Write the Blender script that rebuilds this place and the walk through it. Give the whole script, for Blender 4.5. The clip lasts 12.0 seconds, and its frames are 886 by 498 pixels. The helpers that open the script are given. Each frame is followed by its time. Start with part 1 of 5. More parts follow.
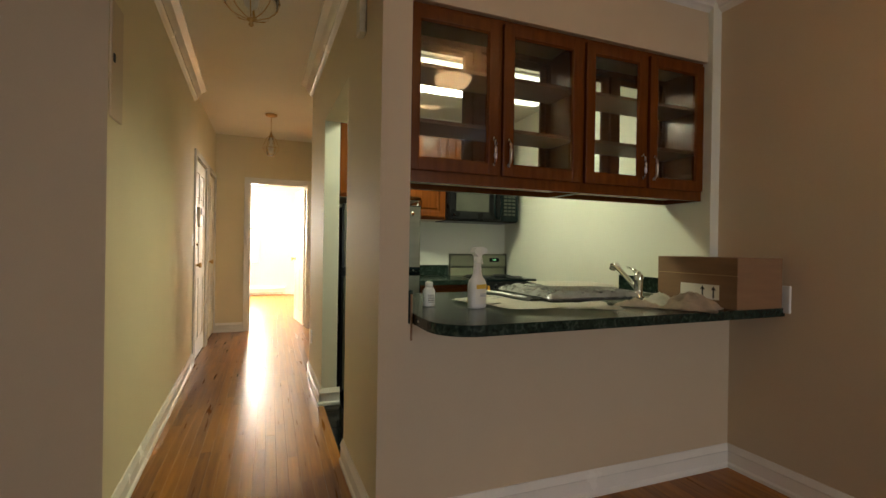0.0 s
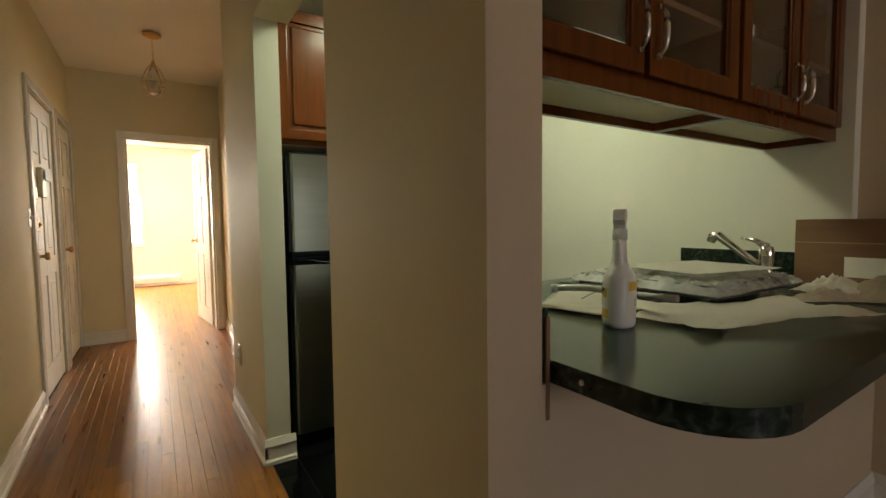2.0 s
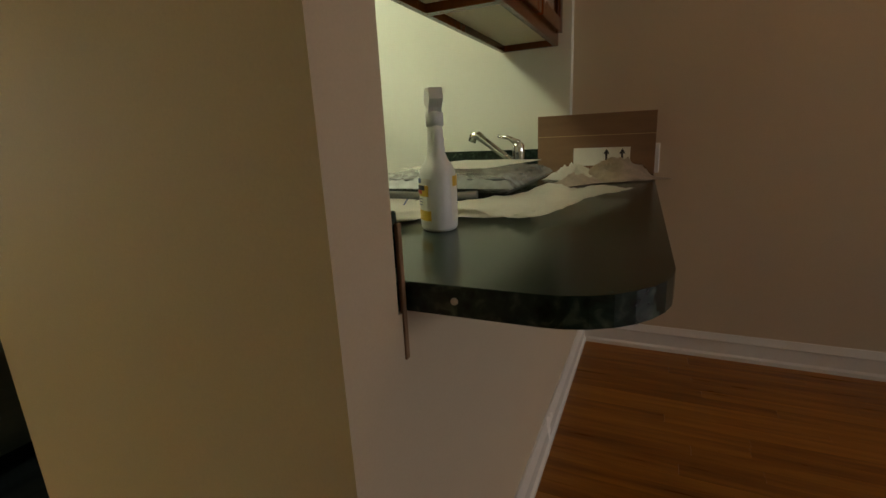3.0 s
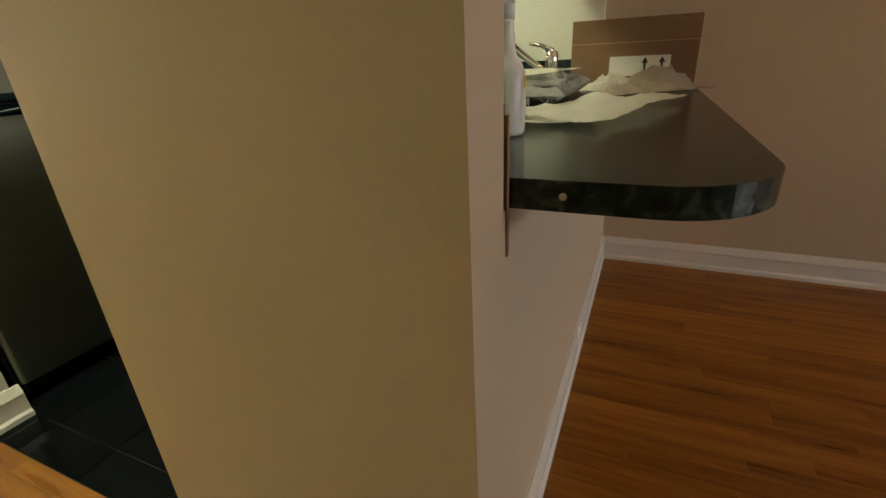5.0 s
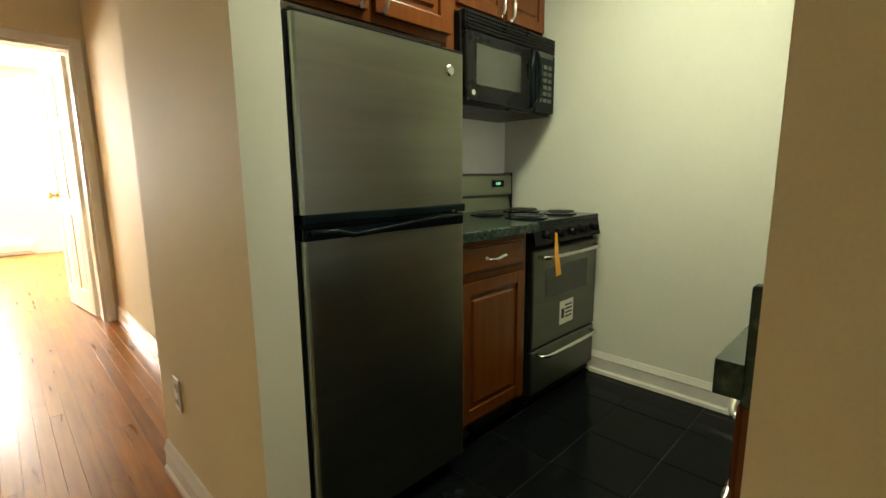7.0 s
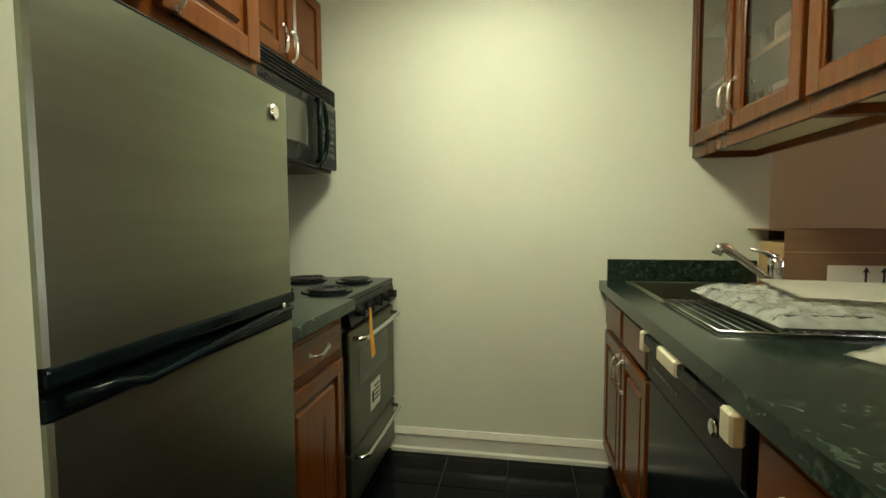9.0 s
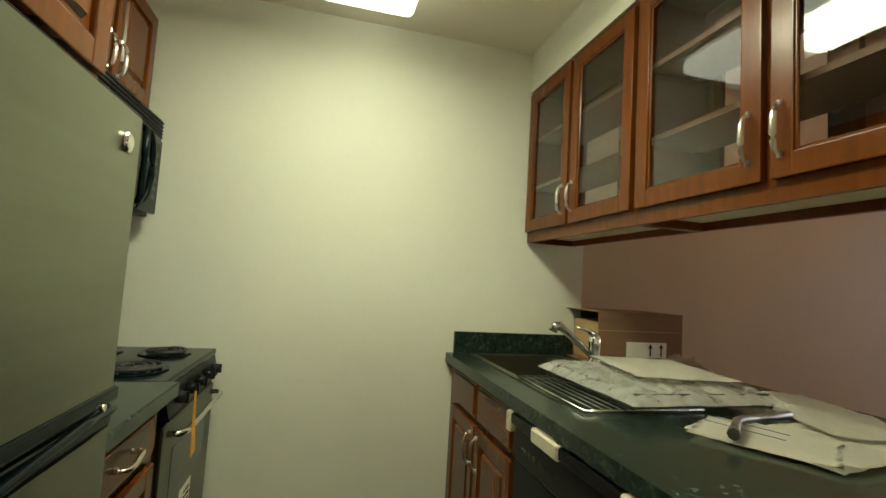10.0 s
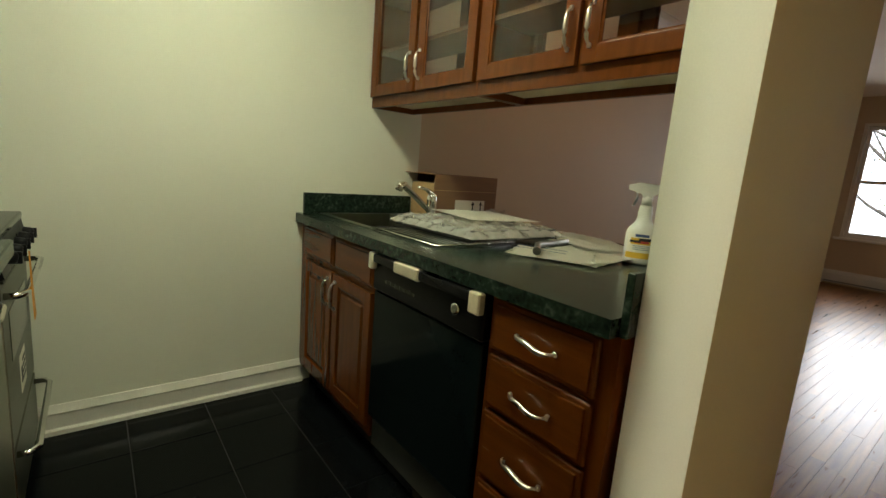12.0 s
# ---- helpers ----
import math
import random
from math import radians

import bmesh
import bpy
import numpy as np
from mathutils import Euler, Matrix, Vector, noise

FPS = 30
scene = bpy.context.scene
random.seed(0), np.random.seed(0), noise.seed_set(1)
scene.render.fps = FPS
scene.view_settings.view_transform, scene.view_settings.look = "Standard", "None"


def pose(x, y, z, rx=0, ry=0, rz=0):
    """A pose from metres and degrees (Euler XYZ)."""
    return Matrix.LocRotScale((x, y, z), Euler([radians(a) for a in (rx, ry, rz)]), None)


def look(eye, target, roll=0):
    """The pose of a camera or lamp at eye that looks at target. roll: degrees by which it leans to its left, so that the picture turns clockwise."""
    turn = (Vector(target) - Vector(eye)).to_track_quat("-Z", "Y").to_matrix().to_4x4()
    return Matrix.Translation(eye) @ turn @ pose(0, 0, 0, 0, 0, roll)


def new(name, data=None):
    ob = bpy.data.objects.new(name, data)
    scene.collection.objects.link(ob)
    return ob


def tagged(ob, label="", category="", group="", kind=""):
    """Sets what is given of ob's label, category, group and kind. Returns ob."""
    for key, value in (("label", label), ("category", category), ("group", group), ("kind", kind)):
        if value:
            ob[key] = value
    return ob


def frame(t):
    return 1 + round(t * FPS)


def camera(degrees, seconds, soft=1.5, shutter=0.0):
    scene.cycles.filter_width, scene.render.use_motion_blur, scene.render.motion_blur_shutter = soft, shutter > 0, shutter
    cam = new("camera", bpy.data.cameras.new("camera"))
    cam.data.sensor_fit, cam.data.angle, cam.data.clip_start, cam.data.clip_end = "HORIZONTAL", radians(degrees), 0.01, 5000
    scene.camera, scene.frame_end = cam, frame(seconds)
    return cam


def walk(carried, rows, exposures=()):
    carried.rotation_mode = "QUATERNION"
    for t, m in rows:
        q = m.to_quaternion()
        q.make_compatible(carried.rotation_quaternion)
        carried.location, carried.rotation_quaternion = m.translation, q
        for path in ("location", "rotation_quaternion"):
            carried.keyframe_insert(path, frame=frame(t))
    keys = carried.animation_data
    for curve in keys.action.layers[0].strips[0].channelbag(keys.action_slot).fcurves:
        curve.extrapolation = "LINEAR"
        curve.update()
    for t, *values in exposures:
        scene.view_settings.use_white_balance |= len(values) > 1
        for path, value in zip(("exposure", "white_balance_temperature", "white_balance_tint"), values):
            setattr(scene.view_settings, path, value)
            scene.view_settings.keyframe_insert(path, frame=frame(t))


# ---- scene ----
cam = camera(88.9, 12.0)
PATH = [
    (0, (0.192, 0.606, 1.181), (0.909, 2.474, 1.176), 0.9),
    (0.5, (0.188, 0.914, 1.187), (1.015, 2.734, 1.216), -1.6),
    (1, (0.185, 1.218, 1.177), (0.929, 3.075, 1.174), -1.2),
    (1.5, (0.165, 1.53, 1.172), (0.842, 3.413, 1.13), -0.6),
    (2, (0.149, 1.797, 1.162), (1.22, 3.481, 1.043), -0.7),
    (2.5, (0.207, 1.964, 1.109), (1.732, 3.234, 0.858), -2.6),
    (3, (0.245, 2.081, 1.095), (2.002, 2.904, 0.611), -2.8),
    (3.2, (0.258, 2.111, 1.108), (2.005, 2.827, 0.447), -4.2),
    (5, (0.178, 2.212, 1.063), (1.845, 2.984, 0.273), -3.2),
    (5.5, (0.156, 2.365, 1.079), (1.645, 3.562, 0.49), -3.9),
    (6, (0.144, 2.564, 1.078), (1.431, 4.009, 0.572), -2.5),
    (6.5, (0.18, 2.816, 1.079), (1.41, 4.348, 0.703), -2.2),
    (6.7, (0.172, 2.914, 1.094), (1.446, 4.404, 0.733), -1.2),
    (8.3, (0.251, 3.373, 1.18), (2.027, 4.27, 0.983), -4.5),
    (8.5, (0.272, 3.405, 1.183), (2.087, 4.221, 0.981), -2.9),
    (9, (0.283, 3.543, 1.201), (2.25, 3.88, 1.072), -0.3),
    (9.5, (0.3, 3.682, 1.226), (2.295, 3.549, 1.182), 2.8),
    (10, (0.384, 3.758, 1.243), (2.318, 3.267, 1.391), 3.5),
    (10.5, (0.405, 3.825, 1.268), (2.208, 2.981, 1.459), 6.3),
    (11, (0.368, 3.896, 1.248), (2.038, 2.796, 1.257), 6.5),
    (11.5, (0.324, 3.95, 1.203), (1.935, 2.783, 0.998), 5.4),
    (12, (0.279, 3.979, 1.174), (1.826, 2.758, 0.834), 4.7),
]
walk(cam, [(t, look(eye, target, roll)) for t, eye, target, roll in PATH], [(0, -0.05), (1.0, -0.25), (2.0, -0.55), (2.5, -0.9), (3.0, -0.4), (5.0, 0.35), (5.5, 0.5), (6.0, 0.4), (6.5, 0.2), (8.5, 0), (9.5, 0), (10.5, -0.28), (11, -0.4), (12, -0.3)])

# ---- world, lights ----
world = bpy.data.worlds.new("world")
scene.world = world
world.use_nodes = True
wn = world.node_tree
sky = wn.nodes.new("ShaderNodeTexSky")
sky.sky_type, sky.sun_disc = "NISHITA", False
sky.sun_elevation, sky.sun_rotation = radians(42), radians(-25)
wn.links.new(sky.outputs[0], wn.nodes["Background"].inputs[0])
wn.nodes["Background"].inputs[1].default_value = 0.15
sun = new("sun", bpy.data.lights.new("sun", "SUN"))
sun.data.energy, sun.data.angle, sun.data.color = 4.0, radians(3), (1, 0.95, 0.88)
sun.matrix_world = look((0, 0, 0), (0.35, -0.75, -0.75))


def lamp(name, kind, m, energy, colour, sx=0.1, sy=0.1):
    d = bpy.data.lights.new(name, kind)
    d.energy, d.color = energy, colour
    if kind == "AREA":
        d.shape, d.size, d.size_y = "RECTANGLE", sx, sy
    else:
        d.shadow_soft_size = sx
    o = new(name, d)
    o.matrix_world = m
    return o


WARM, DAY, FLUO = (1.0, 0.72, 0.42), (0.96, 0.95, 0.96), (0.95, 1.0, 0.68)
FAR_DAY = (1.0, 0.90, 0.74)
lamp("far_window_light", "AREA", look((-0.7, 12.05, 1.6), (-0.2, 7, 0.6)), 400, FAR_DAY, 1.25, 1.5)
# extra lamp at an added, unseen right-hand window, to brighten the bedroom
lamp("far_window_light", "AREA", look((2.05, 12.05, 1.6), (1.2, 7, 0.6)), 310, FAR_DAY, 1.0, 1.5)
lamp("living_window_light", "AREA", look((1.32, -4.5, 1.5), (1.32, 0, 0.9)), 20, DAY, 1.2, 1.4).data.spread = radians(105)
# weak fill lamp at the added, unseen left-hand living room window
lamp("living_window_light", "AREA", look((-1.2, -4.5, 1.45), (-1.2, 0, 0.9)), 1.5, DAY, 1.2, 1.4)
lamp("kitchen_tubes", "AREA", look((1.45, 3.68, 2.352), (1.45, 3.681, 0)), 25, FLUO, 0.8, 0.34)
lamp("bowl_bulb", "POINT", pose(1.55, 1.03, 2.50), 1.4, WARM, 0.04)


# ---- materials ----
def nodes_of(name):
    m = bpy.data.materials.new(name)
    m.use_nodes = True
    return m, m.node_tree, m.node_tree.nodes["Principled BSDF"]


def mat(name, c, rough=0.5, metal=0.0, scale=6.0, var=0.12, bump=0.05, fine=120.0, stretch=(1, 1, 1), rvar=0.1, spec=0.5):
    """A surface with broad variation, fine grain, relief and uneven gloss."""
    m, t, b = nodes_of(name)
    co = t.nodes.new("ShaderNodeTexCoord")
    mp = t.nodes.new("ShaderNodeMapping")
    mp.inputs["Scale"].default_value = stretch
    t.links.new(co.outputs["Object"], mp.inputs[0])
    n1 = t.nodes.new("ShaderNodeTexNoise")
    n1.inputs["Scale"].default_value, n1.inputs["Detail"].default_value = scale, 5
    n2 = t.nodes.new("ShaderNodeTexNoise")
    n2.inputs["Scale"].default_value, n2.inputs["Detail"].default_value = fine, 3
    for n in (n1, n2):
        t.links.new(mp.outputs[0], n.inputs["Vector"])
    mix = t.nodes.new("ShaderNodeMath")
    mix.operation = "MULTIPLY_ADD"
    t.links.new(n2.outputs["Fac"], mix.inputs[0])
    mix.inputs[1].default_value = 0.5
    t.links.new(n1.outputs["Fac"], mix.inputs[2])
    ramp = t.nodes.new("ShaderNodeValToRGB")
    lo, hi = [max(0, v * (1 - var)) for v in c], [min(1, v * (1 + var)) for v in c]
    ramp.color_ramp.elements[0].position, ramp.color_ramp.elements[1].position = 0.5, 1.0
    ramp.color_ramp.elements[0].color, ramp.color_ramp.elements[1].color = (*lo, 1), (*hi, 1)
    t.links.new(mix.outputs[0], ramp.inputs[0])
    t.links.new(ramp.outputs[0], b.inputs["Base Color"])
    mr = t.nodes.new("ShaderNodeMapRange")
    mr.inputs["To Min"].default_value, mr.inputs["To Max"].default_value = max(0.02, rough - rvar), min(1, rough + rvar)
    t.links.new(n1.outputs["Fac"], mr.inputs["Value"])
    t.links.new(mr.outputs[0], b.inputs["Roughness"])
    b.inputs["Metallic"].default_value = metal
    b.inputs["Specular IOR Level"].default_value = spec
    if bump:
        bu = t.nodes.new("ShaderNodeBump")
        bu.inputs["Strength"].default_value, bu.inputs["Distance"].default_value = bump, 0.004
        t.links.new(n2.outputs["Fac"], bu.inputs["Height"])
        t.links.new(bu.outputs[0], b.inputs["Normal"])
    return m


def wood(name, dark, light, rough, stretch, coat=0.0, vary="", grain=9.0):
    """Grained wood; vary 'object' or 'island' gives each piece its own tone."""
    m, t, b = nodes_of(name)
    co = t.nodes.new("ShaderNodeTexCoord")
    mp = t.nodes.new("ShaderNodeMapping")
    mp.inputs["Scale"].default_value = stretch
    t.links.new(co.outputs["Object"], mp.inputs[0])
    add = t.nodes.new("ShaderNodeVectorMath")
    add.operation = "ADD"
    t.links.new(mp.outputs[0], add.inputs[0])
    rnd = None
    if vary == "object":
        rnd = t.nodes.new("ShaderNodeObjectInfo").outputs["Random"]
    elif vary == "island":
        rnd = t.nodes.new("ShaderNodeNewGeometry").outputs["Random Per Island"]
    if rnd:
        sc = t.nodes.new("ShaderNodeMath")
        sc.operation = "MULTIPLY"
        sc.inputs[1].default_value = 37.0
        t.links.new(rnd, sc.inputs[0])
        t.links.new(sc.outputs[0], add.inputs[1])
    n1 = t.nodes.new("ShaderNodeTexNoise")
    n1.inputs["Scale"].default_value, n1.inputs["Detail"].default_value, n1.inputs["Distortion"].default_value = grain, 4, 0.15
    n2 = t.nodes.new("ShaderNodeTexNoise")
    n2.inputs["Scale"].default_value, n2.inputs["Detail"].default_value = grain * 9, 4
    for n in (n1, n2):
        t.links.new(add.outputs[0], n.inputs["Vector"])
    mix = t.nodes.new("ShaderNodeMath")
    mix.operation = "MULTIPLY_ADD"
    t.links.new(n2.outputs["Fac"], mix.inputs[0])
    mix.inputs[1].default_value = 0.2
    t.links.new(n1.outputs["Fac"], mix.inputs[2])
    last = mix.outputs[0]
    if rnd:
        m2 = t.nodes.new("ShaderNodeMath")
        m2.operation = "MULTIPLY_ADD"
        t.links.new(rnd, m2.inputs[0])
        m2.inputs[1].default_value = 0.30
        t.links.new(last, m2.inputs[2])
        m3 = t.nodes.new("ShaderNodeMath")
        m3.operation = "SUBTRACT"
        t.links.new(m2.outputs[0], m3.inputs[0])
        m3.inputs[1].default_value = 0.15
        last = m3.outputs[0]
    ramp = t.nodes.new("ShaderNodeValToRGB")
    ramp.color_ramp.elements[0].position, ramp.color_ramp.elements[1].position = 0.30, 1.0
    ramp.color_ramp.elements[0].color, ramp.color_ramp.elements[1].color = (*dark, 1), (*light, 1)
    t.links.new(last, ramp.inputs[0])
    t.links.new(ramp.outputs[0], b.inputs["Base Color"])
    mr = t.nodes.new("ShaderNodeMapRange")
    mr.inputs["To Min"].default_value, mr.inputs["To Max"].default_value = rough * 0.92, rough * 1.1
    t.links.new(n1.outputs["Fac"], mr.inputs["Value"])
    t.links.new(mr.outputs[0], b.inputs["Roughness"])
    b.inputs["Specular IOR Level"].default_value = 0.3
    b.inputs["Coat Weight"].default_value = coat
    b.inputs["Coat Roughness"].default_value = 0.12
    bu = t.nodes.new("ShaderNodeBump")
    bu.inputs["Strength"].default_value, bu.inputs["Distance"].default_value = 0.025, 0.001
    t.links.new(n2.outputs["Fac"], bu.inputs["Height"])
    t.links.new(bu.outputs[0], b.inputs["Normal"])
    return m


def marble(name):
    """Dark green speckled laminate."""
    m, t, b = nodes_of(name)
    co = t.nodes.new("ShaderNodeTexCoord")
    n1 = t.nodes.new("ShaderNodeTexNoise")
    n1.inputs["Scale"].default_value, n1.inputs["Detail"].default_value, n1.inputs["Distortion"].default_value = 30, 8, 1.2
    v = t.nodes.new("ShaderNodeTexVoronoi")
    v.inputs["Scale"].default_value = 70
    for n in (n1, v):
        t.links.new(co.outputs["Object"], n.inputs["Vector"])
    ma = t.nodes.new("ShaderNodeMath")
    ma.operation = "MULTIPLY_ADD"
    t.links.new(v.outputs["Distance"], ma.inputs[0])
    ma.inputs[1].default_value = 0.25
    t.links.new(n1.outputs["Fac"], ma.inputs[2])
    ramp = t.nodes.new("ShaderNodeValToRGB")
    e = ramp.color_ramp.elements
    e[0].position, e[0].color = 0.42, (0.007, 0.012, 0.010, 1)
    e[1].position, e[1].color = 0.98, (0.08, 0.11, 0.08, 1)
    mid = e.new(0.68)
    mid.color = (0.018, 0.032, 0.024, 1)
    t.links.new(ma.outputs[0], ramp.inputs[0])
    t.links.new(ramp.outputs[0], b.inputs["Base Color"])
    b.inputs["Roughness"].default_value = 0.2
    b.inputs["Specular IOR Level"].default_value = 0.28
    bu = t.nodes.new("ShaderNodeBump")
    bu.inputs["Strength"].default_value, bu.inputs["Distance"].default_value = 0.04, 0.002
    t.links.new(n1.outputs["Fac"], bu.inputs["Height"])
    t.links.new(bu.outputs[0], b.inputs["Normal"])
    return m


def glow(name, c, strength):
    m, t, b = nodes_of(name)
    b.inputs["Base Color"].default_value = (*c, 1)
    b.inputs["Emission Color"].default_value = (*c, 1)
    b.inputs["Emission Strength"].default_value = strength
    return m


def clear(name, c=(1, 1, 1), rough=0.0, ior=1.45):
    m, t, b = nodes_of(name)
    b.inputs["Base Color"].default_value = (*c, 1)
    b.inputs["Roughness"].default_value = rough
    b.inputs["Transmission Weight"].default_value = 1.0
    b.inputs["IOR"].default_value = ior
    return m


HALL = mat("hall_paint", (0.73, 0.63, 0.41), 0.66, spec=0.2, scale=1.3, var=0.05, bump=0.03, fine=260)
LIVING = mat("living_paint", (0.60, 0.485, 0.335), 0.6, spec=0.3, scale=1.3, var=0.05, bump=0.03, fine=260)
KITCHEN = mat("kitchen_paint", (0.74, 0.74, 0.63), 0.65, spec=0.2, scale=1.2, var=0.05, bump=0.03, fine=260)
CEILING = mat("ceiling_paint", (0.85, 0.79, 0.67), 0.8, scale=1.5, var=0.04, bump=0.15, fine=180)
TRIM = mat("white_trim_paint", (0.80, 0.77, 0.70), 0.24, scale=4, var=0.05, bump=0.04)
DOORPAINT = mat("white_door_paint", (0.78, 0.75, 0.68), 0.6, spec=0.2, scale=3, var=0.05, bump=0.06)
CHERRY = wood("cherry_cabinet_wood", (0.095, 0.024, 0.0032), (0.165, 0.044, 0.0058), 0.26, (4, 4, 0.35), 0.12)
CHERRY_H = wood("cherry_drawer_wood", (0.095, 0.024, 0.0032), (0.165, 0.044, 0.0058), 0.26, (0.35, 4, 4), 0.12)
SHELF = wood("shelf_wood", (0.12, 0.055, 0.024), (0.26, 0.13, 0.06), 0.45, (1.6, 14, 14))
UNDER = mat("cream_cabinet_underside", (0.62, 0.55, 0.38), 0.5, scale=3, var=0.06)
INSIDE = mat("cabinet_lining", (0.16, 0.10, 0.06), 0.5, scale=3, var=0.06)
OAK_PART = wood("floor_oak", (0.15, 0.050, 0.006), (0.43, 0.175, 0.026), 0.28, (7, 0.5, 7), 0.0, "object", 5)
OAK_REST = wood("floor_oak_joined", (0.15, 0.050, 0.006), (0.43, 0.175, 0.026), 0.28, (7, 0.5, 7), 0.0, "island", 5)
GREEN = marble("green_marble_laminate")
TILE = mat("black_floor_tile", (0.004, 0.005, 0.006), 0.16, spec=0.1, scale=5, var=0.5, bump=0.03, fine=40, rvar=0.07)
GROUT = mat("tile_grout", (0.022, 0.022, 0.02), 0.85, scale=20, var=0.2)
STEEL = mat("brushed_steel", (0.25, 0.26, 0.20), 0.34, 1.0, scale=2.0, var=0.08, bump=0.05, fine=90, stretch=(1, 1, 16), rvar=0.06)
# steel darkened to carry the shade and dark reflections on the stove front
STOVE_STEEL = mat("shaded_stove_steel", (0.15, 0.155, 0.125), 0.38, 1.0, scale=2.0, var=0.1, bump=0.05, fine=90, stretch=(1, 1, 16), rvar=0.06)
CHROME = mat("chrome", (0.78, 0.77, 0.75), 0.10, 1.0, scale=10, var=0.03, bump=0, rvar=0.05)
NICKEL = mat("satin_nickel", (0.66, 0.62, 0.54), 0.28, 1.0, scale=12, var=0.05, bump=0)
BRASS = mat("aged_brass", (0.55, 0.36, 0.14), 0.3, 1.0, scale=16, var=0.15, bump=0.03)
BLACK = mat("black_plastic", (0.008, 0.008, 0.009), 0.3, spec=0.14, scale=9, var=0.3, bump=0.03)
BLACKGLOSS = mat("black_gloss_enamel", (0.005, 0.009, 0.010), 0.12, spec=0.12, scale=6, var=0.3, bump=0.0, rvar=0.05)
DARKGLASS = mat("dark_oven_glass", (0.05, 0.055, 0.045), 0.08, scale=4, var=0.2, bump=0.0, rvar=0.03)
MWGLASS = mat("grey_microwave_glass", (0.06, 0.062, 0.05), 0.12, scale=4, var=0.15, bump=0.0, rvar=0.04)
IRON = mat("cast_iron", (0.022, 0.021, 0.02), 0.55, scale=30, var=0.3, bump=0.2)
ALMOND = mat("almond_plastic", (0.66, 0.60, 0.44), 0.4, scale=14, var=0.12)
WHITEPL = mat("white_plastic", (0.78, 0.77, 0.72), 0.35, scale=12, var=0.05)
PAPER = mat("white_paper", (0.84, 0.81, 0.71), 0.8, scale=9, var=0.05, bump=0.1)
CLOTH = mat("beige_rag", (0.62, 0.52, 0.40), 0.95, scale=18, var=0.2, bump=0.4, fine=300)
CARD = mat("brown_cardboard", (0.25, 0.14, 0.07), 0.75, scale=5, var=0.12, bump=0.1, stretch=(1, 1, 6))
CARD_IN = mat("pale_cardboard", (0.50, 0.33, 0.16), 0.75, scale=5, var=0.1)
BLUE = mat("blue_print", (0.05, 0.09, 0.25), 0.5)
INK = mat("black_print", (0.02, 0.02, 0.02), 0.6)
RED = mat("red_print", (0.55, 0.06, 0.03), 0.5)
YELLOW = mat("yellow_print", (0.75, 0.48, 0.05), 0.45)
ORANGE = mat("orange_tag_card", (0.85, 0.38, 0.03), 0.5, var=0.08)
ALU = mat("grey_aluminium", (0.30, 0.30, 0.28), 0.4, 1.0, scale=5, var=0.1)
HEATER = mat("heater_enamel", (0.72, 0.70, 0.64), 0.4, var=0.05)
BARK = mat("tree_bark", (0.22, 0.20, 0.18), 0.9, scale=12, var=0.4, bump=0.5)
LEAF = mat("tree_leaves", (0.10, 0.14, 0.05), 0.6, scale=8, var=0.4)
GROUND = mat("street_asphalt", (0.10, 0.10, 0.10), 0.9, scale=3, var=0.2, bump=0.3)
GLASS = clear("clear_glass")
LAMPGLASS = clear("lamp_glass", (0.95, 0.97, 0.95), 0.03)
WRAP = mat("clear_plastic_wrap", (0.85, 0.85, 0.78), 0.10, scale=25, var=0.2, bump=1.0, fine=45)
wb = WRAP.node_tree.nodes["Principled BSDF"]
wb.inputs["Alpha"].default_value = 0.36
DIFFUSER = glow("lit_diffuser", (0.97, 1.0, 0.78), 2.8)
BOWL = glow("lit_bowl_glass", (1.0, 0.62, 0.30), 10.0)
SKYGLOW = glow("bright_sky", (1.0, 0.98, 0.94), 9.0)
PALESKY = glow("pale_sky", (0.86, 0.93, 1.0), 4.0)
DISPLAY = glow("clock_digits", (0.3, 0.9, 0.5), 0.6)


# ---- mesh tools ----
def put_box(bm, x0, x1, y0, y1, z0, z1, bev=0.0, seg=1):
    t = bmesh.new()
    bmesh.ops.create_cube(t, size=1.0)
    for v in t.verts:
        v.co = Vector(((x0 + x1) / 2 + v.co.x * (x1 - x0), (y0 + y1) / 2 + v.co.y * (y1 - y0), (z0 + z1) / 2 + v.co.z * (z1 - z0)))
    if bev:
        bmesh.ops.bevel(t, geom=list(t.edges), offset=bev, segments=seg, profile=0.6, affect="EDGES")
    me = bpy.data.meshes.new("tmp")
    t.to_mesh(me)
    t.free()
    bm.from_mesh(me)
    bpy.data.meshes.remove(me)
    return bm


def boxed(*args, **kw):
    return put_box(bmesh.new(), *args, **kw)


def put_tube(bm, pts, r, n=8, caps=True):
    pts = [Vector(p) for p in pts]
    rings = []
    up = Vector((0, 0, 1))
    for i, p in enumerate(pts):
        d = (pts[min(i + 1, len(pts) - 1)] - pts[max(i - 1, 0)]).normalized()
        a = d.cross(up)
        if a.length < 0.05:
            a = d.cross(Vector((0, 1, 0)))
        a.normalize()
        b = d.cross(a).normalized()
        rr = r[i] if isinstance(r, (list, tuple)) else r
        rings.append([bm.verts.new(p + rr * (math.cos(2 * math.pi * k / n) * a + math.sin(2 * math.pi * k / n) * b)) for k in range(n)])
    for q, s in zip(rings, rings[1:]):
        for k in range(n):
            f = bm.faces.new((q[k], q[(k + 1) % n], s[(k + 1) % n], s[k]))
            f.smooth = True
    if caps:
        bm.faces.new(rings[0])
        bm.faces.new(list(reversed(rings[-1])))
    return bm


